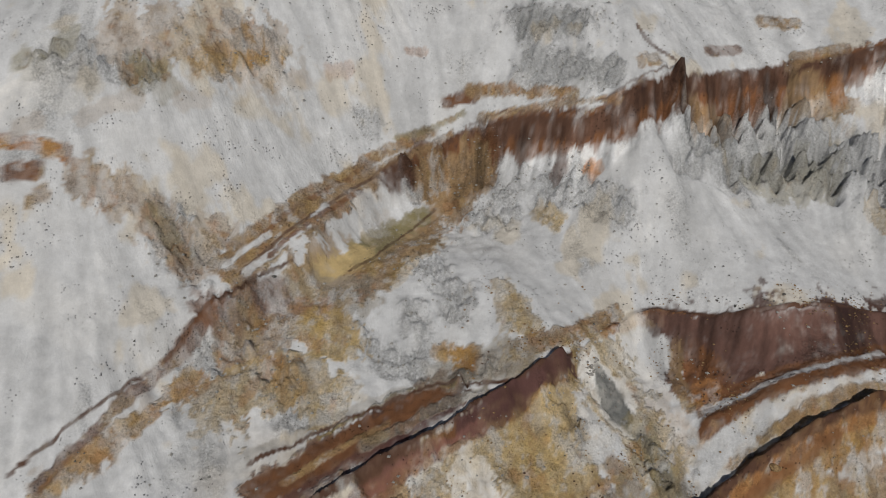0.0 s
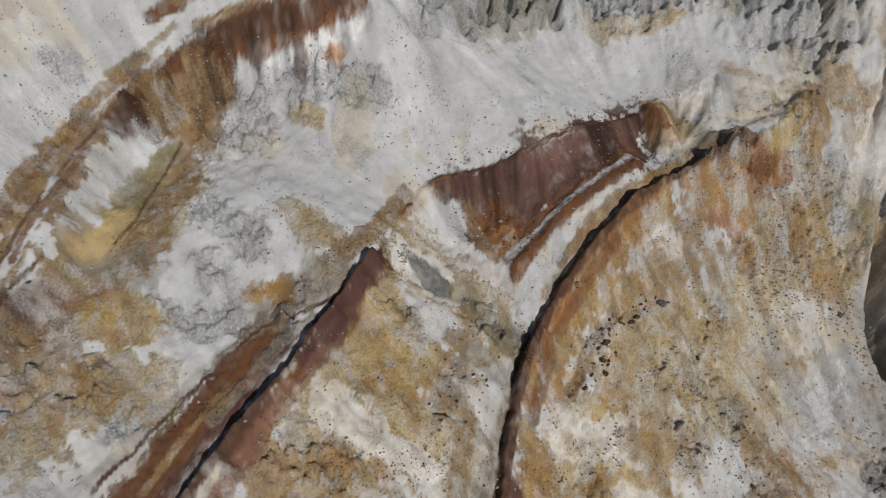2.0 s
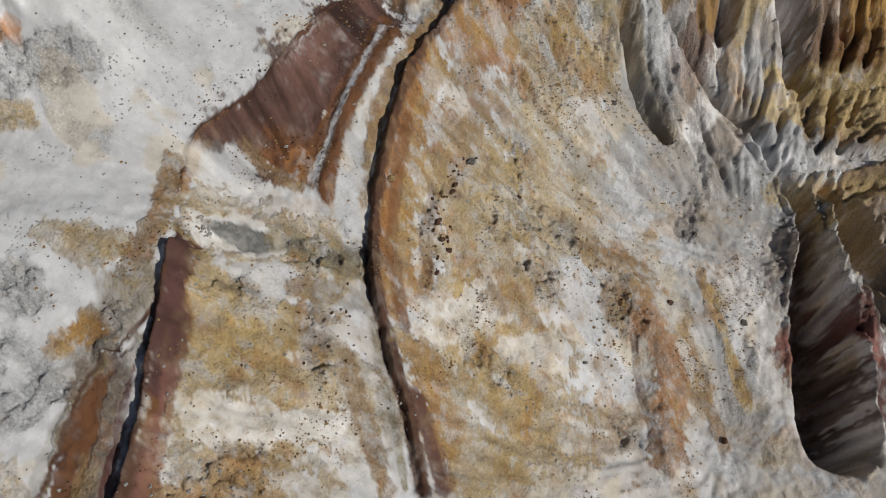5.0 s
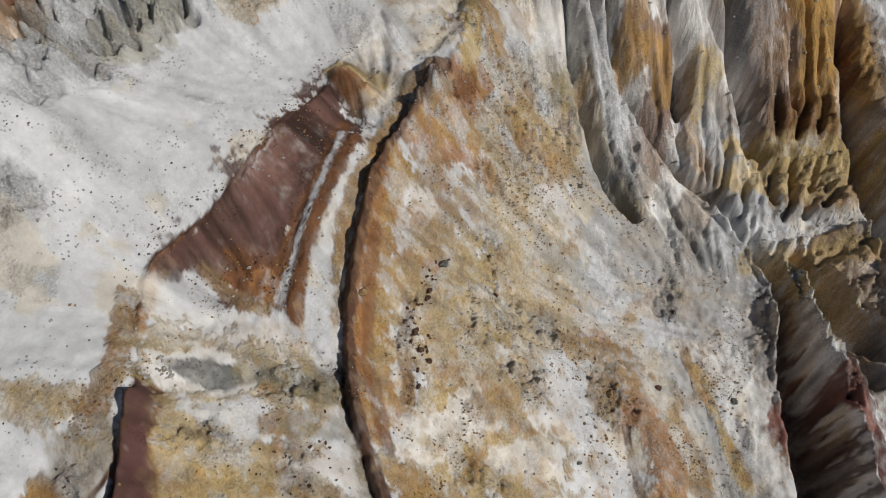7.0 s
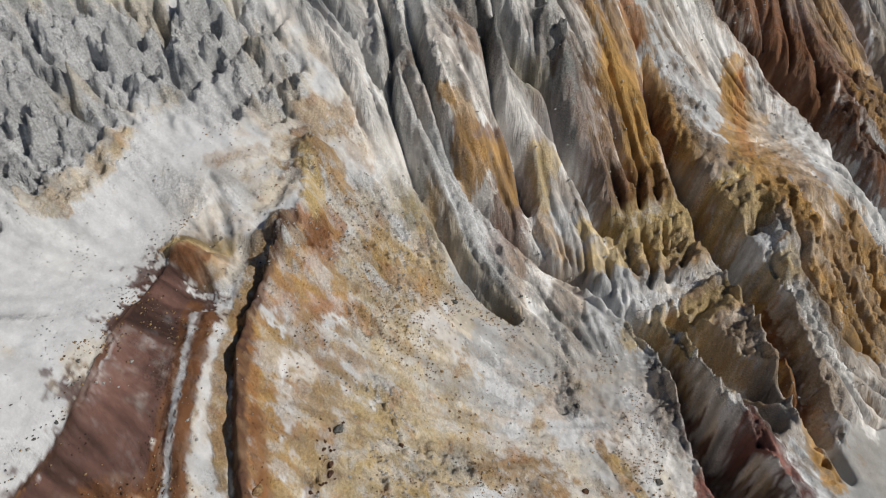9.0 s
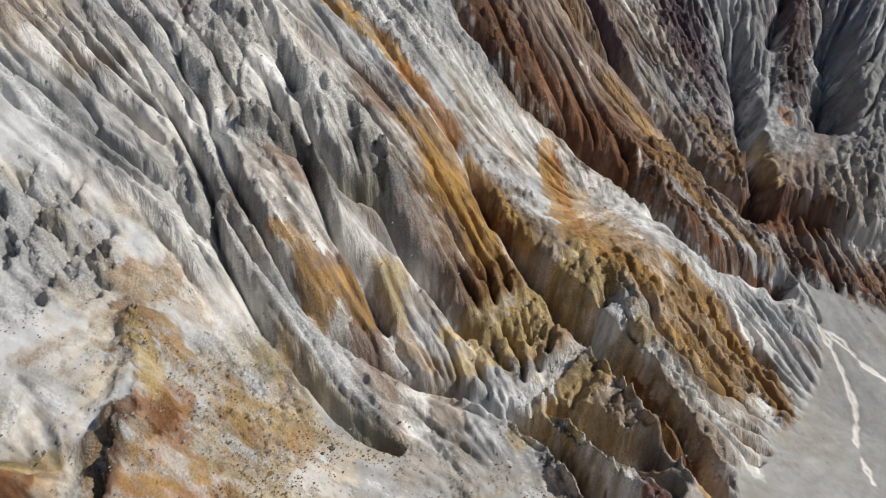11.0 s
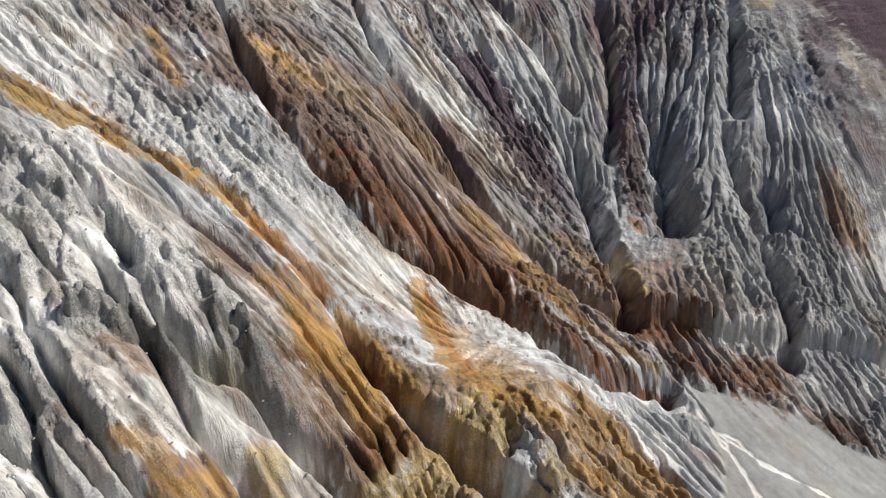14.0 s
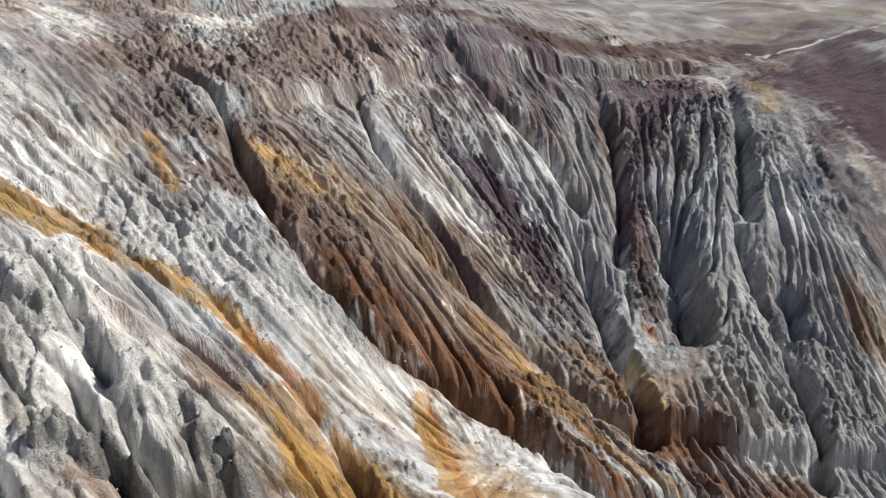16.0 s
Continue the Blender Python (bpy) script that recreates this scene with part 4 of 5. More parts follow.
stroke("grey", 8.1, 0.80, (316, -118), (286, -115))
stroke("grey", 9.2, 0.60, (284, -180), (267, -189))
stroke("cream", 5.0, 0.50, (303, -207), (285, -201))
stroke("greyt", 11.6, 0.80, (361, -241), (398, -397))
stroke("white", 1.0, 1.00, (334.5, -229.9), (330.7, -270), (340.4, -329))
stroke("mauve", 7.0, 0.60, (358, -125), (355, -185), (340, -217))
stroke("rust", 2.6, 0.60, (271, -26), (258, -32))
stroke("rust", 5.5, 0.40, (215, -178), (205, -177))

# the pool on the upper bench: dry cream silt, olive mud, pale wet clay
stroke("tan", 5.2, 0.7, (-21, 100.5), (-13, 105), (-6, 112), (0, 119))
stroke("pale", 2.7, 0.95, (-12.5, 113.5), (-8.5, 117.2), (-5.5, 119.3))
stroke("olive", 2.5, 0.95, (-15.5, 106.5), (-11.5, 110.5), (-7.5, 114.5), (-4.5, 117.5))
stroke("cream", 2.5, 1.0, (-20, 101.8), (-17.2, 104), (-15.5, 106))
stroke("brown", 0.3, 0.8, (-17, 101.4), (-13, 104.4), (-9.5, 109.5), (-5.5, 114.6), (-1.6, 119.2))
stroke("greyt", 2.4, 0.7, (-24, 96.5), (-20, 97.5), (-15.5, 98.5))
# the rust road, its washed edge and its berm
stroke("rust", 3.0, 0.95, (-1.5, 79), (-8, 75), (-18, 69.3), (-27, 64.6))
stroke("maroon", 1.3, 0.9, (3, 78.4), (-6, 73), (-14, 68), (-23, 62.6))
stroke("greyt", 1.0, 0.85, (6.5, 79.3), (0.5, 78.3), (-5.5, 74.8), (-12, 71.2))
stroke("tan", 0.6, 0.7, (-9, 74.8), (-16, 70.6), (-24, 65.6))
stroke("greyt", 1.0, 0.5, (15.6, 82.6), (9, 81.8), (2.2, 82.6), (-7.7, 80.3), (-18.6, 75), (-29.5, 69.8))
stroke("brown", 0.35, 0.95, (15.6, 81.5), (7.2, 80.5), (2.2, 81.6), (-2.5, 81.4), (-7.7, 79.2), (-18.6, 73.8), (-29.5, 68.6))
# dark brown that deepens the shade on the berm's road side
stroke("brown", 1.3, 1.0, (22.5, 85.4), (16.8, 82.6), (11, 79.4), (5, 76.4), (-1.9, 71.9), (-10.3, 66.9), (-19.6, 61.7))
stroke("maroon", 1.5, 0.95, (21, 83.4), (15, 79.8), (8.5, 75.8), (3, 72.5))
stroke("brick", 1.1, 0.7, (5.5, 73), (-3, 68), (-11, 63), (-18, 59))
# mud patch with its salt crust
stroke("cream", 5.5, 0.5, (27, 86), (30, 80), (33, 74))
stroke("white", 3.0, 0.95, (26, 84.3), (28.3, 81.7), (30.3, 78.6))
stroke("slate", 1.9, 1.0, (27, 83.5), (28.4, 81.5), (29.4, 79.6))
stroke("olive", 2.2, 0.55, (32.5, 78), (35, 72), (36.5, 67.5))
stroke("slate", 1.2, 0.55, (33, 76.5), (36, 70.5))
stroke("mauve", 1.5, 1.0, (80, 93), (66, 93.3), (53, 92.3), (45, 94), (38, 95))
# lower track
stroke("rust", 1.25, 0.95, (75, 86), (63, 83.4), (51.5, 80.5), (43, 77.2))
stroke("pale", 1.5, 0.95, (53.2, 78.5), (46, 75.8), (42, 71.5), (40.5, 70))
# brown berm earth, also darkening its shaded north face by colour
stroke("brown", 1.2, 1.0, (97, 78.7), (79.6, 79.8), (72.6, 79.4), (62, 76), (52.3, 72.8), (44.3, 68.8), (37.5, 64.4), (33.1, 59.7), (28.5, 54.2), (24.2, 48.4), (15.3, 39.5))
stroke("rust", 1.0, 0.75, (62, 73.5), (53, 70), (45, 66), (39.5, 61), (35, 56.5))
stroke("maroon", 1.2, 0.7, (27, 49), (22.5, 43), (17.5, 37.5))
# crest of the spur and the oval hollow
stroke("cream", 2.3, 0.9, (111.5, 81.5), (107, 77.5), (101, 76.2))
stroke("orange", 2.0, 0.85, (105, 74), (98, 73.6), (91, 75.4))
stroke("rust", 1.2, 0.8, (101, 74.4), (95.5, 75))
stroke("cream", 1.2, 0.8, (88.5, 87.5), (87.5, 92), (84.5, 95.4))
stroke("rust", 1.3, 0.85, (84.6, 92), (85, 89.8))
# fluted faces and treads part way up the wall
for line, tone, face in (([(155, -12), (150.5, -3.6), (147, 3), (144.5, 9), (141, 15.5), (137, 24)], "cream", "cream"), ([(142, -20), (138.2, -13), (135, -8), (131.5, -3), (127.6, 3.8), (123, 12)], "pale", "cream")):
    stroke(face, 4.0, 0.7, *[(x - 4.0, y - 2.2) for x, y in line])
    stroke(tone, 2.3, 0.95, *[(x + 1.9, y + 1.0) for x, y in line])

# water threads on the pit bed: white crust and water glint painted as one pale tint
for course in ([(166, -87), (161, -91.3), (148.8, -92.1), (135.7, -90.6), (128.3, -85.9), (122.2, -82.9), (112, -80)],
               [(160, -91.6), (154.9, -96.5), (147.5, -99.4), (140.2, -109), (134.1, -115.4), (128.3, -124.5)]):
    w = near(course, 6)
    d, _, _ = away(X[w], Y[w], course)
    d = np.abs(d + 0.9 * patchy(X[w], Y[w], 5, 2) + 0.5 * patchy(X[w], Y[w], 2, 3))
    Z[w] -= 0.25 * np.exp(-((d / 0.8) ** 2))
    TINT[w] += smooth(0.75, 0.3, d)[..., None] * (np.array((0.86, 0.82, 0.78)) - TINT[w])

# stained ground is broken: chips of pale clay and of darker crust show through
stained = smooth(0.08, 0.3, (TINT.max(-1) - TINT.min(-1)) / TINT.max(-1))
flecks = rough(X, Y, 2.6, 4, 0, 0.75) + 0.35 * narrow.clip(-2, 2) * steepness
bare = calm * (1 - stained) * (1 - cut) * core
d_pool, _, _ = away(X, Y, [(-20, 101.8), (-11.5, 110.5), (-4.5, 118.5)])
stained = stained * smooth(0.14, 0.22, TINT.mean(-1)) * (1 - cut) * smooth(3.0, 4.5, d_pool)
wash(stained * 0.5 * smooth(0.3, 0.8, flecks) * core * calm, "pale")
wash(stained * 0.18 * smooth(0.4, 0.9, -flecks + 0.3 * speck) * core * calm, "rust")
wash(stained * 0.28 * smooth(0.2, 0.7, rough(X, Y, 4.1, 4, 3, 0.7)) * core * calm, "yellow")
wash(stained * 0.35 * smooth(0.45, 0.9, rough(X, Y, 3.3, 4, 5, 0.7)) * core * calm, "orange")
wash(bare * 0.16 * smooth(0.5, 1.6, broad + 0.6 * narrow), "grey")
wash(bare * 0.3 * smooth(0.45, 0.9, rough(X, Y, 9, 4, 2, 0.6) + 0.15 * drip), "cream")
# grains and streaks in every stain
TINT *= (1 + cut * (0.24 * narrow.clip(-2, 2) + 0.1 * broad.clip(-2, 2) + 0.12 * fine.clip(-2, 2)))[..., None].clip(0.45, 1.8)
TINT *= (1 + wall_side * (0.13 * narrow.clip(-2, 2) + 0.1 * grit + 0.1 * speck))[..., None].clip(0.5, 1.6)
TINT *= (1 + 0.07 * fine * wall_side + 0.08 * grit + (0.05 + 0.03 * calm * steepness) * narrow.clip(-2, 2) + 0.05 * mottle + 0.04 * mottle * wall_side)[..., None].clip(0.5, 1.6)
TINT = TINT.clip(0.02, 0.85)


# ---- materials ----
def earth(name, pebbles):
    m = bpy.data.materials.new(name)
    m.use_nodes = True
    t, link = m.node_tree, m.node_tree.links.new
    shader = t.nodes["Principled BSDF"]
    shader.inputs["Roughness"].default_value = 0.92
    shader.inputs["Specular IOR Level"].default_value = 0.2
    place = t.nodes.new("ShaderNodeNewGeometry").outputs["Position"]
    tint = t.nodes.new("ShaderNodeAttribute")
    tint.attribute_name = "tint"

    def grain(scale, detail, rough_=0.6):
        n = t.nodes.new("ShaderNodeTexNoise")
        n.inputs["Scale"].default_value, n.inputs["Detail"].default_value, n.inputs["Roughness"].default_value = scale, detail, rough_
        link(place, n.inputs["Vector"])
        return n.outputs["Fac"]

    def ranged(value, lo, hi, to_lo, to_hi):
        n = t.nodes.new("ShaderNodeMapRange")
        for key, v in zip(("From Min", "From Max", "To Min", "To Max"), (lo, hi, to_lo, to_hi)):
            n.inputs[key].default_value = v
        link(value, n.inputs["Value"])
        return n.outputs[0]

    def times(a, b, op="MULTIPLY"):
        n = t.nodes.new("ShaderNodeMath")
        n.operation = op
        link(a, n.inputs[0])
        if isinstance(b, float):
            n.inputs[1].default_value = b
        else:
            link(b, n.inputs[1])
        return n.outputs[0]

    def rills(across, along_, detail):
        """Fine furrows down the slope: grain drawn out in six directions, weighted by the way the ground falls."""
        total = None
        for n in range(6):
            turned = t.nodes.new("ShaderNodeVectorRotate")
            turned.rotation_type = "Z_AXIS"
            turned.inputs["Angle"].default_value = -n * math.pi / 6
            link(place, turned.inputs["Vector"])
            drawn = t.nodes.new("ShaderNodeVectorMath")
            drawn.operation = "MULTIPLY"
            drawn.inputs[1].default_value = (1 / along_, 1 / across, 1 / along_)
            link(turned.outputs[0], drawn.inputs[0])
            tex = t.nodes.new("ShaderNodeTexNoise")
            tex.inputs["Scale"].default_value, tex.inputs["Detail"].default_value, tex.inputs["Roughness"].default_value = 1.0, detail, 0.62
            link(drawn.outputs[0], tex.inputs["Vector"])
            one = times(tex.outputs["Fac"], fall[n])
            total = one if total is None else times(total, one, "ADD")
        return total

    fall = []
    for key in ("fall_a", "fall_b"):
        ways = t.nodes.new("ShaderNodeAttribute")
        ways.attribute_name = key
        split = t.nodes.new("ShaderNodeSeparateXYZ")
        link(ways.outputs["Vector"], split.inputs[0])
        fall += list(split.outputs)
    worn = t.nodes.new("ShaderNodeAttribute")
    worn.attribute_name = "worn"
    split = t.nodes.new("ShaderNodeSeparateXYZ")
    link(worn.outputs["Vector"], split.inputs[0])
    furrowed, craggy = split.outputs[0], split.outputs[1]

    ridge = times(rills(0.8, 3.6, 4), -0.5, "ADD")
    fine_grain, coarse = grain(2.2, 6, 0.72), grain(0.28, 4)
    stones = t.nodes.new("ShaderNodeTexVoronoi")
    stones.inputs["Scale"].default_value = 1.6
    link(place, stones.inputs["Vector"])
    stony = times(ranged(stones.outputs["Distance"], 0.12, 0.24, 1.0, 0.0), ranged(grain(0.16, 3), 0.54, 0.7, 0.0, pebbles))
    # bare clay is smooth, broken ground is grainy
    broken = times(ranged(grain(0.45, 4, 0.65), 0.35, 0.65, 0.55, 1.3), times(craggy, 0.1, "MAXIMUM"))
    gritty = times(times(times(fine_grain, -0.5, "ADD"), broken), 2.4)
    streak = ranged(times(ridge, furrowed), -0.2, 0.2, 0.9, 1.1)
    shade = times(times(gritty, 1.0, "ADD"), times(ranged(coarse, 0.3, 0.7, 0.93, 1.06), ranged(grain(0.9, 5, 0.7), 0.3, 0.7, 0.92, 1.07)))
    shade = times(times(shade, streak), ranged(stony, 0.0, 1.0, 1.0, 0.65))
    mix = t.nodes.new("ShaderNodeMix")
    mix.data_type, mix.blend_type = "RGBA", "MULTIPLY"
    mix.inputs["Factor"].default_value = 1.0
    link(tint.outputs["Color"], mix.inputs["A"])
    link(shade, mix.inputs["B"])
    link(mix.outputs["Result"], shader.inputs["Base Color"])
    bump = t.nodes.new("ShaderNodeBump")
    bump.inputs["Strength"].default_value, bump.inputs["Distance"].default_value = 1.0, 1.0
    relief = times(times(times(fine_grain, broken), 0.7), times(stony, 0.5), "ADD")
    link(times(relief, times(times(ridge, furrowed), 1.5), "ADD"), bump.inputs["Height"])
    link(bump.outputs["Normal"], shader.inputs["Normal"])
    return m


EARTH = earth("weathered earth", 1.0)

# ---- the ground as connected sheets, one for each part of the place ----
zone = np.zeros(X.shape, int)
zone[pit_bed > 0.5] = 1
zone[(wall_side > 0.5) & (zone == 0)] = 2
d_road, _, _ = away(X, Y, [(20, 89), (11, 84), (3, 80.5), (-4, 77), (-13, 72), (-24, 66)])
zone[(d_road < 4.2) & (zone == 0)] = 3
d_road, s_road, _ = away(X, Y, [(96, 84), (82, 85), (72, 84.5), (61, 81.5), (51, 78), (43, 73)])
zone[(d_road < 4.5) & (zone == 0)] = 4
d_bank, s_bank, _ = away(X, Y, [(86, 95), (79, 94.5), (66, 95), (53, 94), (43, 96), (36, 97)])
zone[(d_bank < 10) & (s_bank < 0) & (d_road > 4.5) & (X > 36) & (X < 86) & (zone == 0)] = 5
d_berm, s_berm, _ = away(X, Y, [(22, 84.6), (16.8, 82.2), (11, 78.9), (5, 75.9), (-1.9, 71.4), (-10.3, 66.4), (-19.6, 61.2), (-33.6, 53.2)])
zone[(d_berm < np.where(s_berm < 0, 3.6, 1.2)) & (X < 22)] = 6
d_berm, s_berm, _ = away(X, Y, [(96, 78), (82, 79.3), (72.6, 78.9), (62, 75.5), (52.3, 72.2), (44.3, 68.2), (37.5, 63.8), (33.1, 59.1), (28.5, 53.6), (24.2, 47.8), (15.3, 38.9)])
zone[(d_berm < np.where(s_berm < 0, 3.6, 1.2)) & (X < 95)] = 7
zone[(np.hypot(X - 28.6, Y - 81.5) + 1.0 * patchy(X, Y, 3, 2) < 4.6)] = 8
SHEETS = [
    ("ground", "pale grey and ochre mine terraces with bare stained slopes", "ground"),
    ("pit_floor", "flat pale grey pit floor with thin white water threads", "pit floor"),
    ("pit_wall", "steep gullied pit wall in grey, rust and purple rock", "pit wall"),
    ("bench_road", "rust-brown dirt track along the middle bench", "road"),
    ("bench_road", "pale grey and tan dirt track on the lower bench", "road"),
    ("bank", "steep mauve-brown fluted earth bank above the lower track", "earth bank"),
    ("berm", "maroon earth berm along the edge of the middle track", "berm"),
    ("berm", "ochre earth berm along the edge of the lower track", "berm"),
    ("salt_pan", "grey-green mud patch with a white salt crust", "salt pan"),
]
ROWS, COLS = X.shape
corner = np.arange(ROWS * COLS).reshape(ROWS, COLS)
quads = np.stack([corner[:-1, :-1], corner[:-1, 1:], corner[1:, 1:], corner[1:, :-1]], -1).reshape(-1, 4)
quad_zone = zone[:-1, :-1].ravel()
verts = np.stack([X, Y, Z], -1).reshape(-1, 3)
# which of six ways, 30 degrees apart, the ground falls, and how furrowed and how craggy it is
zs = softened(Z.astype(np.float32), 10)
fall_y, fall_x = np.gradient(zs, gy, gx)
bearing = np.mod(np.arctan2(fall_y, fall_x), math.pi) / (math.pi / 6)
ways = np.stack([np.maximum(0, 1 - np.abs((bearing - n + 3) % 6 - 3)) for n in range(6)], -1).reshape(-1, 6)
furrowed = smooth(0.12, 0.6, np.hypot(fall_x, fall_y)) * (wall_side * (1 - 0.7 * blocky) + 0.16 * calm) * (0.4 + 0.6 * smooth(-0.4, 0.4, rough(X, Y, 14, 2, 5)))
craggy = np.clip(0.8 * crags + 0.8 * outcrop + calm * (0.15 + 0.2 * low + 0.5 * smooth(0.9, 2.0, broad + 0.5 * narrow)) * smooth(-0.3, 0.3, rough(X, Y, 7, 3, 2)) + 0.8 * blocky + 0.3 * wall_side * smooth(0.0, 0.5, rough(X, Y, 12, 3, 4)), 0, 1)
craggy = np.maximum(craggy, 0.75 * stained * calm)
worn = np.stack([furrowed.ravel(), craggy.ravel(), np.zeros(X.size)], -1)
tints = np.concatenate([TINT.reshape(-1, 3), np.ones((ROWS * COLS, 1))], 1)


def sheet(name, mine, label, category):
    faces = quads[mine]
    used, index = np.unique(faces, return_inverse=True)
    mesh = bpy.data.meshes.new(name)
    mesh.vertices.add(len(used))
    mesh.vertices.foreach_set("co", verts[used].astype(np.float32).ravel())
    mesh.loops.add(faces.size)
    mesh.loops.foreach_set("vertex_index", index.ravel().astype(np.int32))
    mesh.polygons.add(len(faces))
    mesh.polygons.foreach_set("loop_start", np.arange(0, faces.size, 4, dtype=np.int32))
    mesh.update(calc_edges=True)
    mesh.polygons.foreach_set("use_smooth", np.ones(len(faces), bool))
    layer = mesh.attributes.new("tint", "FLOAT_COLOR", "POINT")
    layer.data.foreach_set("color", tints[used].astype(np.float32).ravel())
    for key, values in (("fall_a", ways[:, :3]), ("fall_b", ways[:, 3:]), ("worn", worn)):
        layer = mesh.attributes.new(key, "FLOAT_VECTOR", "POINT")
        layer.data.foreach_set("vector", values[used].astype(np.float32).ravel())
    mesh.materials.append(EARTH)
    ob = new(name, mesh)
    return tagged(ob, label, category, kind="structure")


for number, (name, label, category) in enumerate(SHEETS):
    sheet(name, quad_zone == number, label, category)


def height(x, y):
    """The ground's height at a place in the dense part of the grid."""
    i, j = np.searchsorted(gx, x), np.searchsorted(gy, y)
    return float(Z[j, i])


# ---- loose rock ----
def rock_material(name, dark, light):
    m = bpy.data.materials.new(name)
    m.use_nodes = True
    t, link = m.node_tree, m.node_tree.links.new
    shader = t.nodes["Principled BSDF"]
    shader.inputs["Roughness"].default_value = 0.9
    shader.inputs["Specular IOR Level"].default_value = 0.25
    place = t.nodes.new("ShaderNodeNewGeometry").outputs["Position"]
    n = t.nodes.new("ShaderNodeTexNoise")
    n.inputs["Scale"].default_value, n.inputs["Detail"].default_value = 3.0, 5
    link(place, n.inputs["Vector"])
    ramp = t.nodes.new("ShaderNodeValToRGB")
    ramp.color_ramp.elements[0].position, ramp.color_ramp.elements[1].position = 0.35, 0.7
    ramp.color_ramp.elements[0].color, ramp.color_ramp.elements[1].color = (*dark, 1), (*light, 1)
    link(n.outputs["Fac"], ramp.inputs["Fac"])
    link(ramp.outputs["Color"], shader.inputs["Base Color"])
    bump = t.nodes.new("ShaderNodeBump")
    bump.inputs["Strength"].default_value, bump.inputs["Distance"].default_value = 0.7, 0.1
    link(n.outputs["Fac"], bump.inputs["Height"])
    link(bump.outputs["Normal"], shader.inputs["Normal"])
    return m


STONE = {
    "rust-brown": rock_material("rust rock", (0.05, 0.028, 0.02), (0.14, 0.075, 0.045)),
    "dark grey": rock_material("grey rock", (0.05, 0.05, 0.048), (0.17, 0.165, 0.155)),
    "ochre": rock_material("ochre rock", (0.16, 0.10, 0.05), (0.38, 0.26, 0.13)),
    "pale grey": rock_material("pale rock", (0.22, 0.215, 0.2), (0.45, 0.44, 0.42)),
}


def boulder_mesh(seed, material):
    """A broken lump of rock, about one metre across, flat below."""
    bm = bmesh.new()
    bmesh.ops.create_icosphere(bm, subdivisions=2, radius=0.5)
    pick = random.Random(seed)
    cuts = [(Vector((pick.uniform(-1, 1), pick.uniform(-1, 1), pick.uniform(-0.6, 1))).normalized(), pick.uniform(0.24, 0.42)) for _ in range(9)]
    stretch = Vector((pick.uniform(0.8, 1.3), pick.uniform(0.7, 1.0), pick.uniform(0.55, 0.85)))
    for v in bm.verts:
        for way, far in cuts:
            over = v.co.dot(way) - far
            if over > 0:
                v.co -= way * over
        v.co += v.co.normalized() * 0.05 * noise.noise(v.co * 4 + Vector((seed, 0, 0)))
        v.co = Vector((v.co.x * stretch.x, v.co.y * stretch.y, max(v.co.z * stretch.z, -0.2)))
    mesh = bpy.data.meshes.new("boulder")
    bm.to_mesh(mesh)
    bm.free()
    mesh.materials.append(material)
    return mesh


SHAPES = {key: [boulder_mesh(n + 11 * k, m) for n in range(4)] for k, (key, m) in enumerate(STONE.items())}
scatter = random.Random(5)


def boulder(x, y, size, stone, label, group):
    ob = new("boulder", scatter.choice(SHAPES[stone]))
    lift = size * 0.12
    ob.matrix_world = Matrix.LocRotScale((x, y, height(x, y) + lift), Euler((scatter.uniform(-0.2, 0.2), scatter.uniform(-0.2, 0.2), scatter.uniform(0, 6.28))),
                                         Vector((size, size, size * scatter.uniform(0.8, 1.1))))
    tagged(ob, label, "boulder", group)


# single boulders that stand out
for x, y, size, stone, label in (
    (67.2, 63.7, 2.0, "dark grey", "large dark angular boulder alone on the ochre slope"),
    (109.3, 51.7, 1.4, "dark grey", "dark grey boulder resting on the cream scree"),
    (86.0, 5.2, 2.1, "dark grey", "large dark grey boulder on a smooth pale spur"),
    (79.0, 20.4, 1.5, "rust-brown", "dark rust boulder beside the tan mound"),
    (71.0, 28.9, 2.2, "ochre", "tan rock lump at the head of the mound"),
    (72.5, 28.2, 1.4, "ochre", "tan rock lump at the head of the mound"),
    (52.3, 70.5, 2.2, "ochre", "ochre rock lump half sunk below the road bank"),
    (70.6, 54.4, 1.1, "rust-brown", "small rust-brown boulder on the yellow slope"),
    (67.2, 45.5, 1.0, "rust-brown", "small rust-brown boulder on the yellow slope"),
    (98.8, 22.8, 1.2, "dark grey", "dark boulder on the grey scree slope"),
    (97.8, 61.2, 1.1, "ochre", "ochre boulder on the slope under the spur"),
    (62.5, -2.0, 1.6, "rust-brown", "squarish brick-red boulder beside a grey ridge"),
    (55.6, 29.1, 1.0, "dark grey", "dark boulder on the pale yellow slope"),
    (-29.0, 96.0, 1.0, "dark grey", "dark boulder on the upper bench"),
):
    boulder(x, y, size, stone, label, "single boulders")

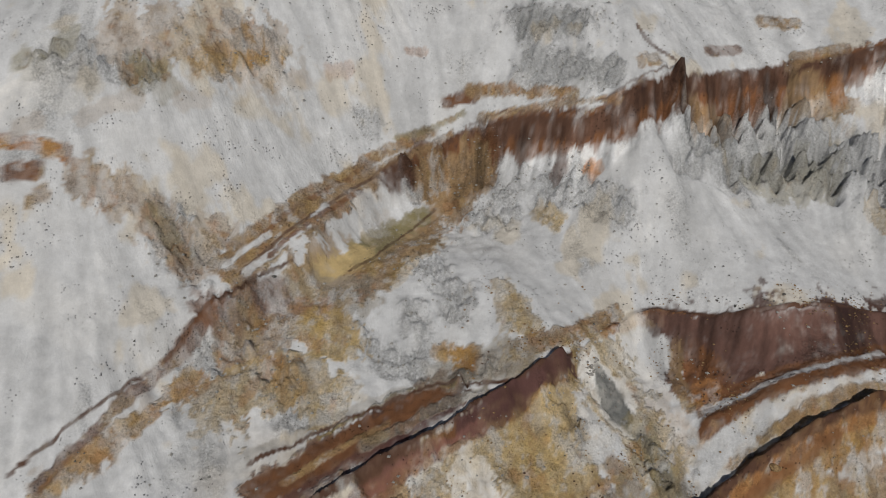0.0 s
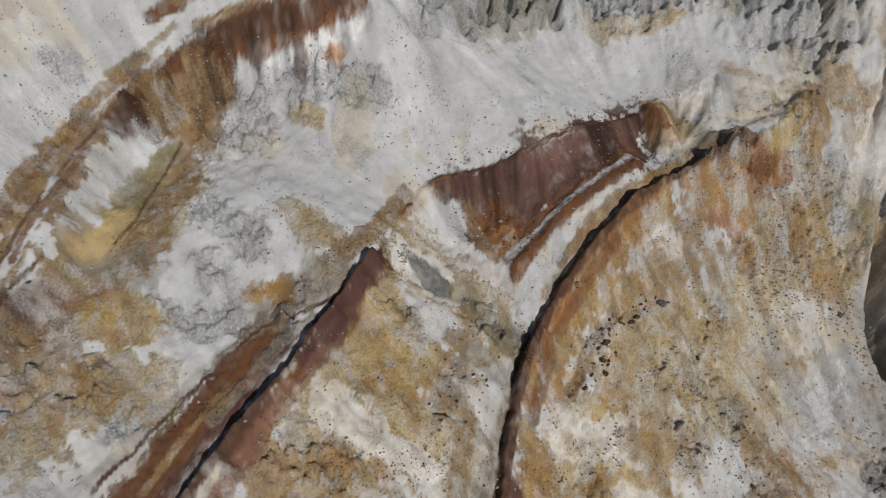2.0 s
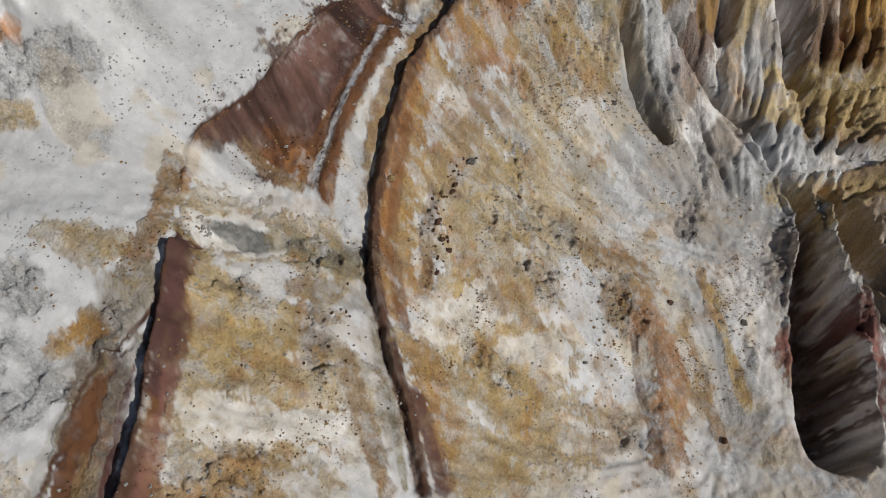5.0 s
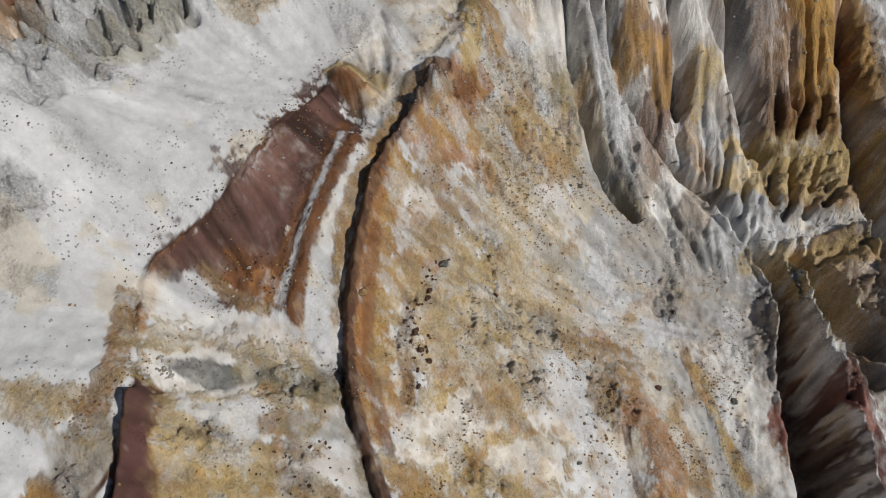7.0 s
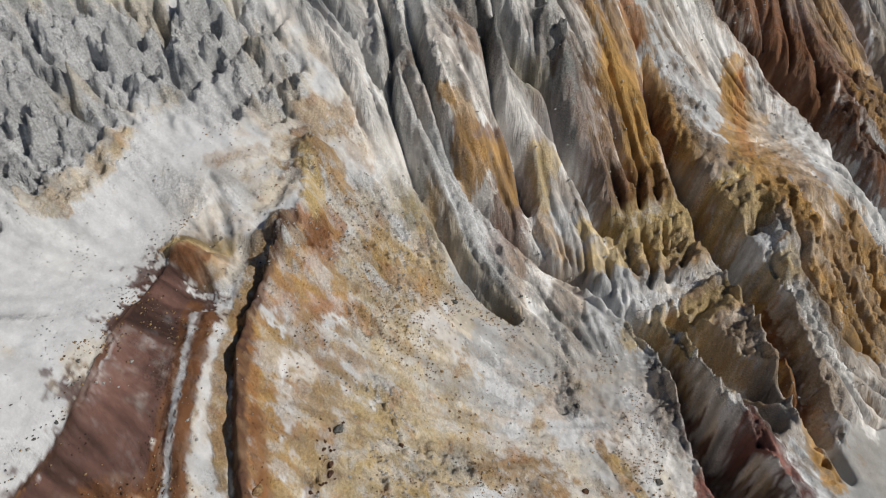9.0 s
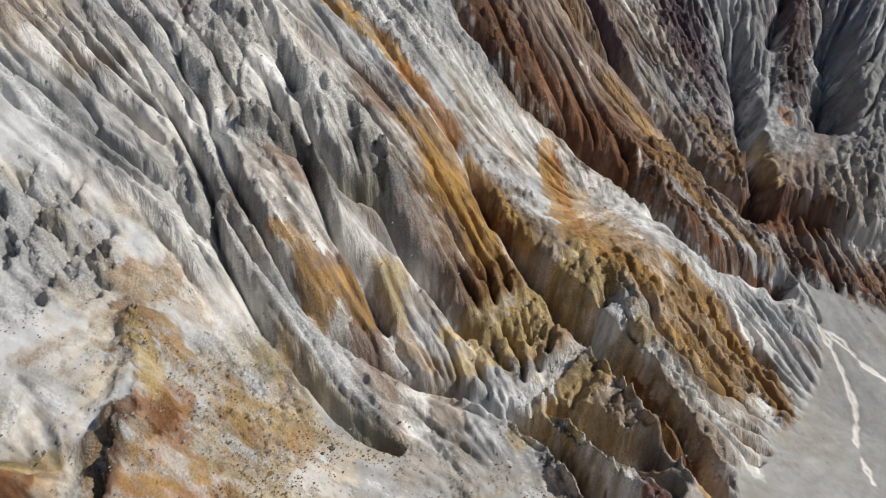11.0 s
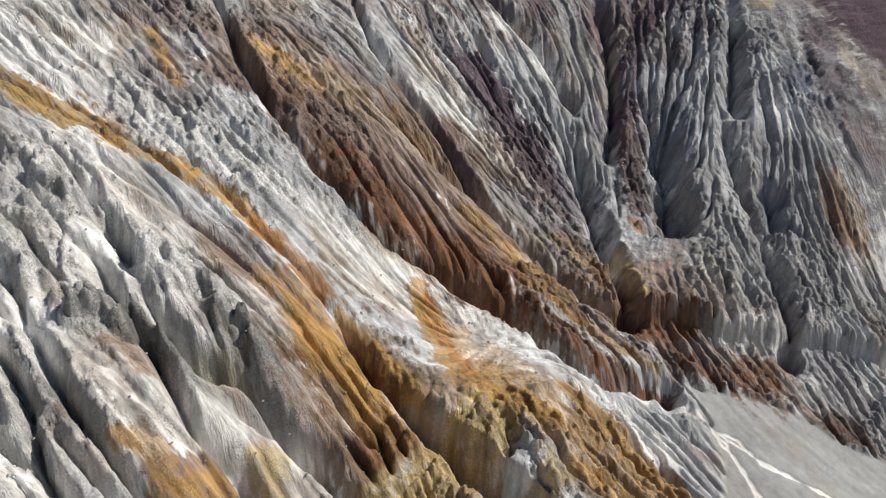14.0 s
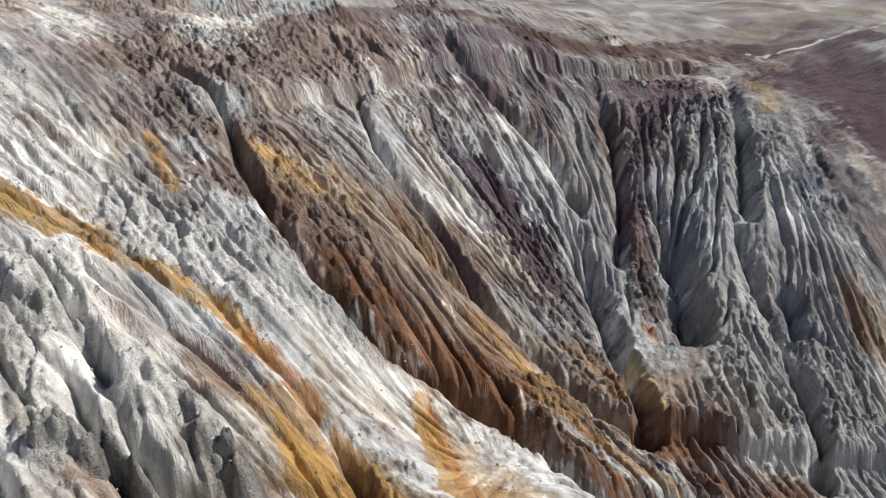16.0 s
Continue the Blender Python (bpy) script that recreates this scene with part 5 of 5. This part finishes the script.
# drifts of fallen rock: line, spread, count, sizes, stone
for line, spread_, count, small, large, stone, label, group in (
    ([(68, 65), (60, 63.5), (53, 61.5), (47, 57.5)], 1.6, 46, 0.4, 1.3, "rust-brown", "rust-brown fallen boulder in a drift across the ochre slope", "rock drift on the ochre slope"),
    ([(84, 97), (66, 97), (53, 96), (43, 98.5), (34, 98.5), (26, 92)], 1.0, 60, 0.25, 0.6, "dark grey", "small dark stone along the top of the mauve bank", "stones along the bank top"),
    ([(76, 30), (64, 30), (55, 22)], 4.5, 44, 0.35, 0.9, "ochre", "tan broken rock scattered round the mound", "rubble round the mound"),
    ([(108, 50), (112, 38), (110, 22)], 5.0, 36, 0.3, 0.9, "dark grey", "dark grey stone on the grey scree", "stones on the scree"),
    ([(90, 50), (82, 42), (74, 40)], 5.0, 36, 0.4, 1.1, "ochre", "cream and ochre rock on the rough slope", "rocks on the rough slope"),
    ([(26, 86), (24.5, 84.5), (22, 86.5)], 1.0, 20, 0.5, 1.2, "pale grey", "pale grey tumbled block at the road junction", "tumbled blocks at the junction"),
    ([(30, 66), (22, 60), (24, 68)], 4.0, 34, 0.3, 0.8, "rust-brown", "rust-brown stone on the cream slope", "stones on the cream slope"),
    ([(50, 79), (44, 83), (50, 87)], 2.5, 26, 0.3, 0.6, "rust-brown", "rust stone at the foot of the mauve bank", "stones below the bank"),
):
    runs = list(zip(line[:-1], line[1:]))
    for _ in range(count):
        (ax, ay), (bx, by) = scatter.choice(runs)
        f = scatter.random()
        boulder(ax + f * (bx - ax) + scatter.gauss(0, spread_ * 0.6), ay + f * (by - ay) + scatter.gauss(0, spread_ * 0.6),
                small + (large - small) * scatter.random() ** 2.2, stone, label, group)


def gravel(name, count, x_range, y_range, small, large, material, where, label):
    """Countless small stones in one mesh, each a low lump of eight faces."""
    pick = np.random.default_rng(count)
    px, py = pick.uniform(*x_range, count * 6), pick.uniform(*y_range, count * 6)
    i, j = np.searchsorted(gx, px), np.searchsorted(gy, py)
    ok = np.flatnonzero(where[j, i] > pick.random(len(px)))[:count]
    px, py, i, j = px[ok], py[ok], i[ok], j[ok]
    size = small + (large - small) * pick.random(len(px)) ** 3
    lump = np.array([(1, 0, 0), (0, 1, 0), (-1, 0, 0), (0, -1, 0), (0.1, 0.1, 0.7), (0, 0, -0.4)], float)
    turn = pick.uniform(0, 6.28, len(px))
    shape = lump[None] * (0.5 * size)[:, None, None] * pick.uniform(0.65, 1.25, (len(px), 6, 1))
    c, s = np.cos(turn)[:, None], np.sin(turn)[:, None]
    co = np.stack([shape[..., 0] * c - shape[..., 1] * s + px[:, None], shape[..., 0] * s + shape[..., 1] * c + py[:, None], shape[..., 2] + Z[j, i][:, None] + 0.02], -1)
    face = np.array([(0, 1, 4), (1, 2, 4), (2, 3, 4), (3, 0, 4), (1, 0, 5), (2, 1, 5), (3, 2, 5), (0, 3, 5)])
    faces = (face[None] + 6 * np.arange(len(px))[:, None, None]).reshape(-1, 3)
    mesh = bpy.data.meshes.new(name)
    mesh.from_pydata(co.reshape(-1, 3).tolist(), [], faces.tolist())
    mesh.materials.append(material)
    tagged(new(name, mesh), label, "gravel", kind="stuff")


stony = (0.02 + 0.6 * outcrop * smooth(0.0, 0.5, rough(X, Y, 5, 3, 3)) + 0.8 * smooth(0.25, 0.7, rough(X, Y, 8, 3, 0))).clip(0, 1)
gravel("gravel", 1800, (-55, 125), (0, 148), 0.14, 0.5, STONE["dark grey"], stony * calm, "dark grey stones strewn over the terraces")
gravel("gravel", 5000, (0, 115), (0, 100), 0.16, 0.6, STONE["ochre"], stony * calm, "ochre stones strewn over the lower slopes")
gravel("gravel", 1500, (0, 115), (0, 100), 0.14, 0.5, STONE["rust-brown"], stony * calm, "rust-brown stones strewn over the lower slopes")
gravel("gravel", 6000, (100, 280), (-180, 120), 0.25, 1.0, STONE["pale grey"], wall_side * (0.15 + stony), "grey fallen stones lodged on the pit wall")
gravel("gravel", 4500, (-55, 125), (0, 148), 0.2, 0.8, STONE["pale grey"], (outcrop + 0.03) * calm, "pale grey broken rock on the terraces of pale clay")
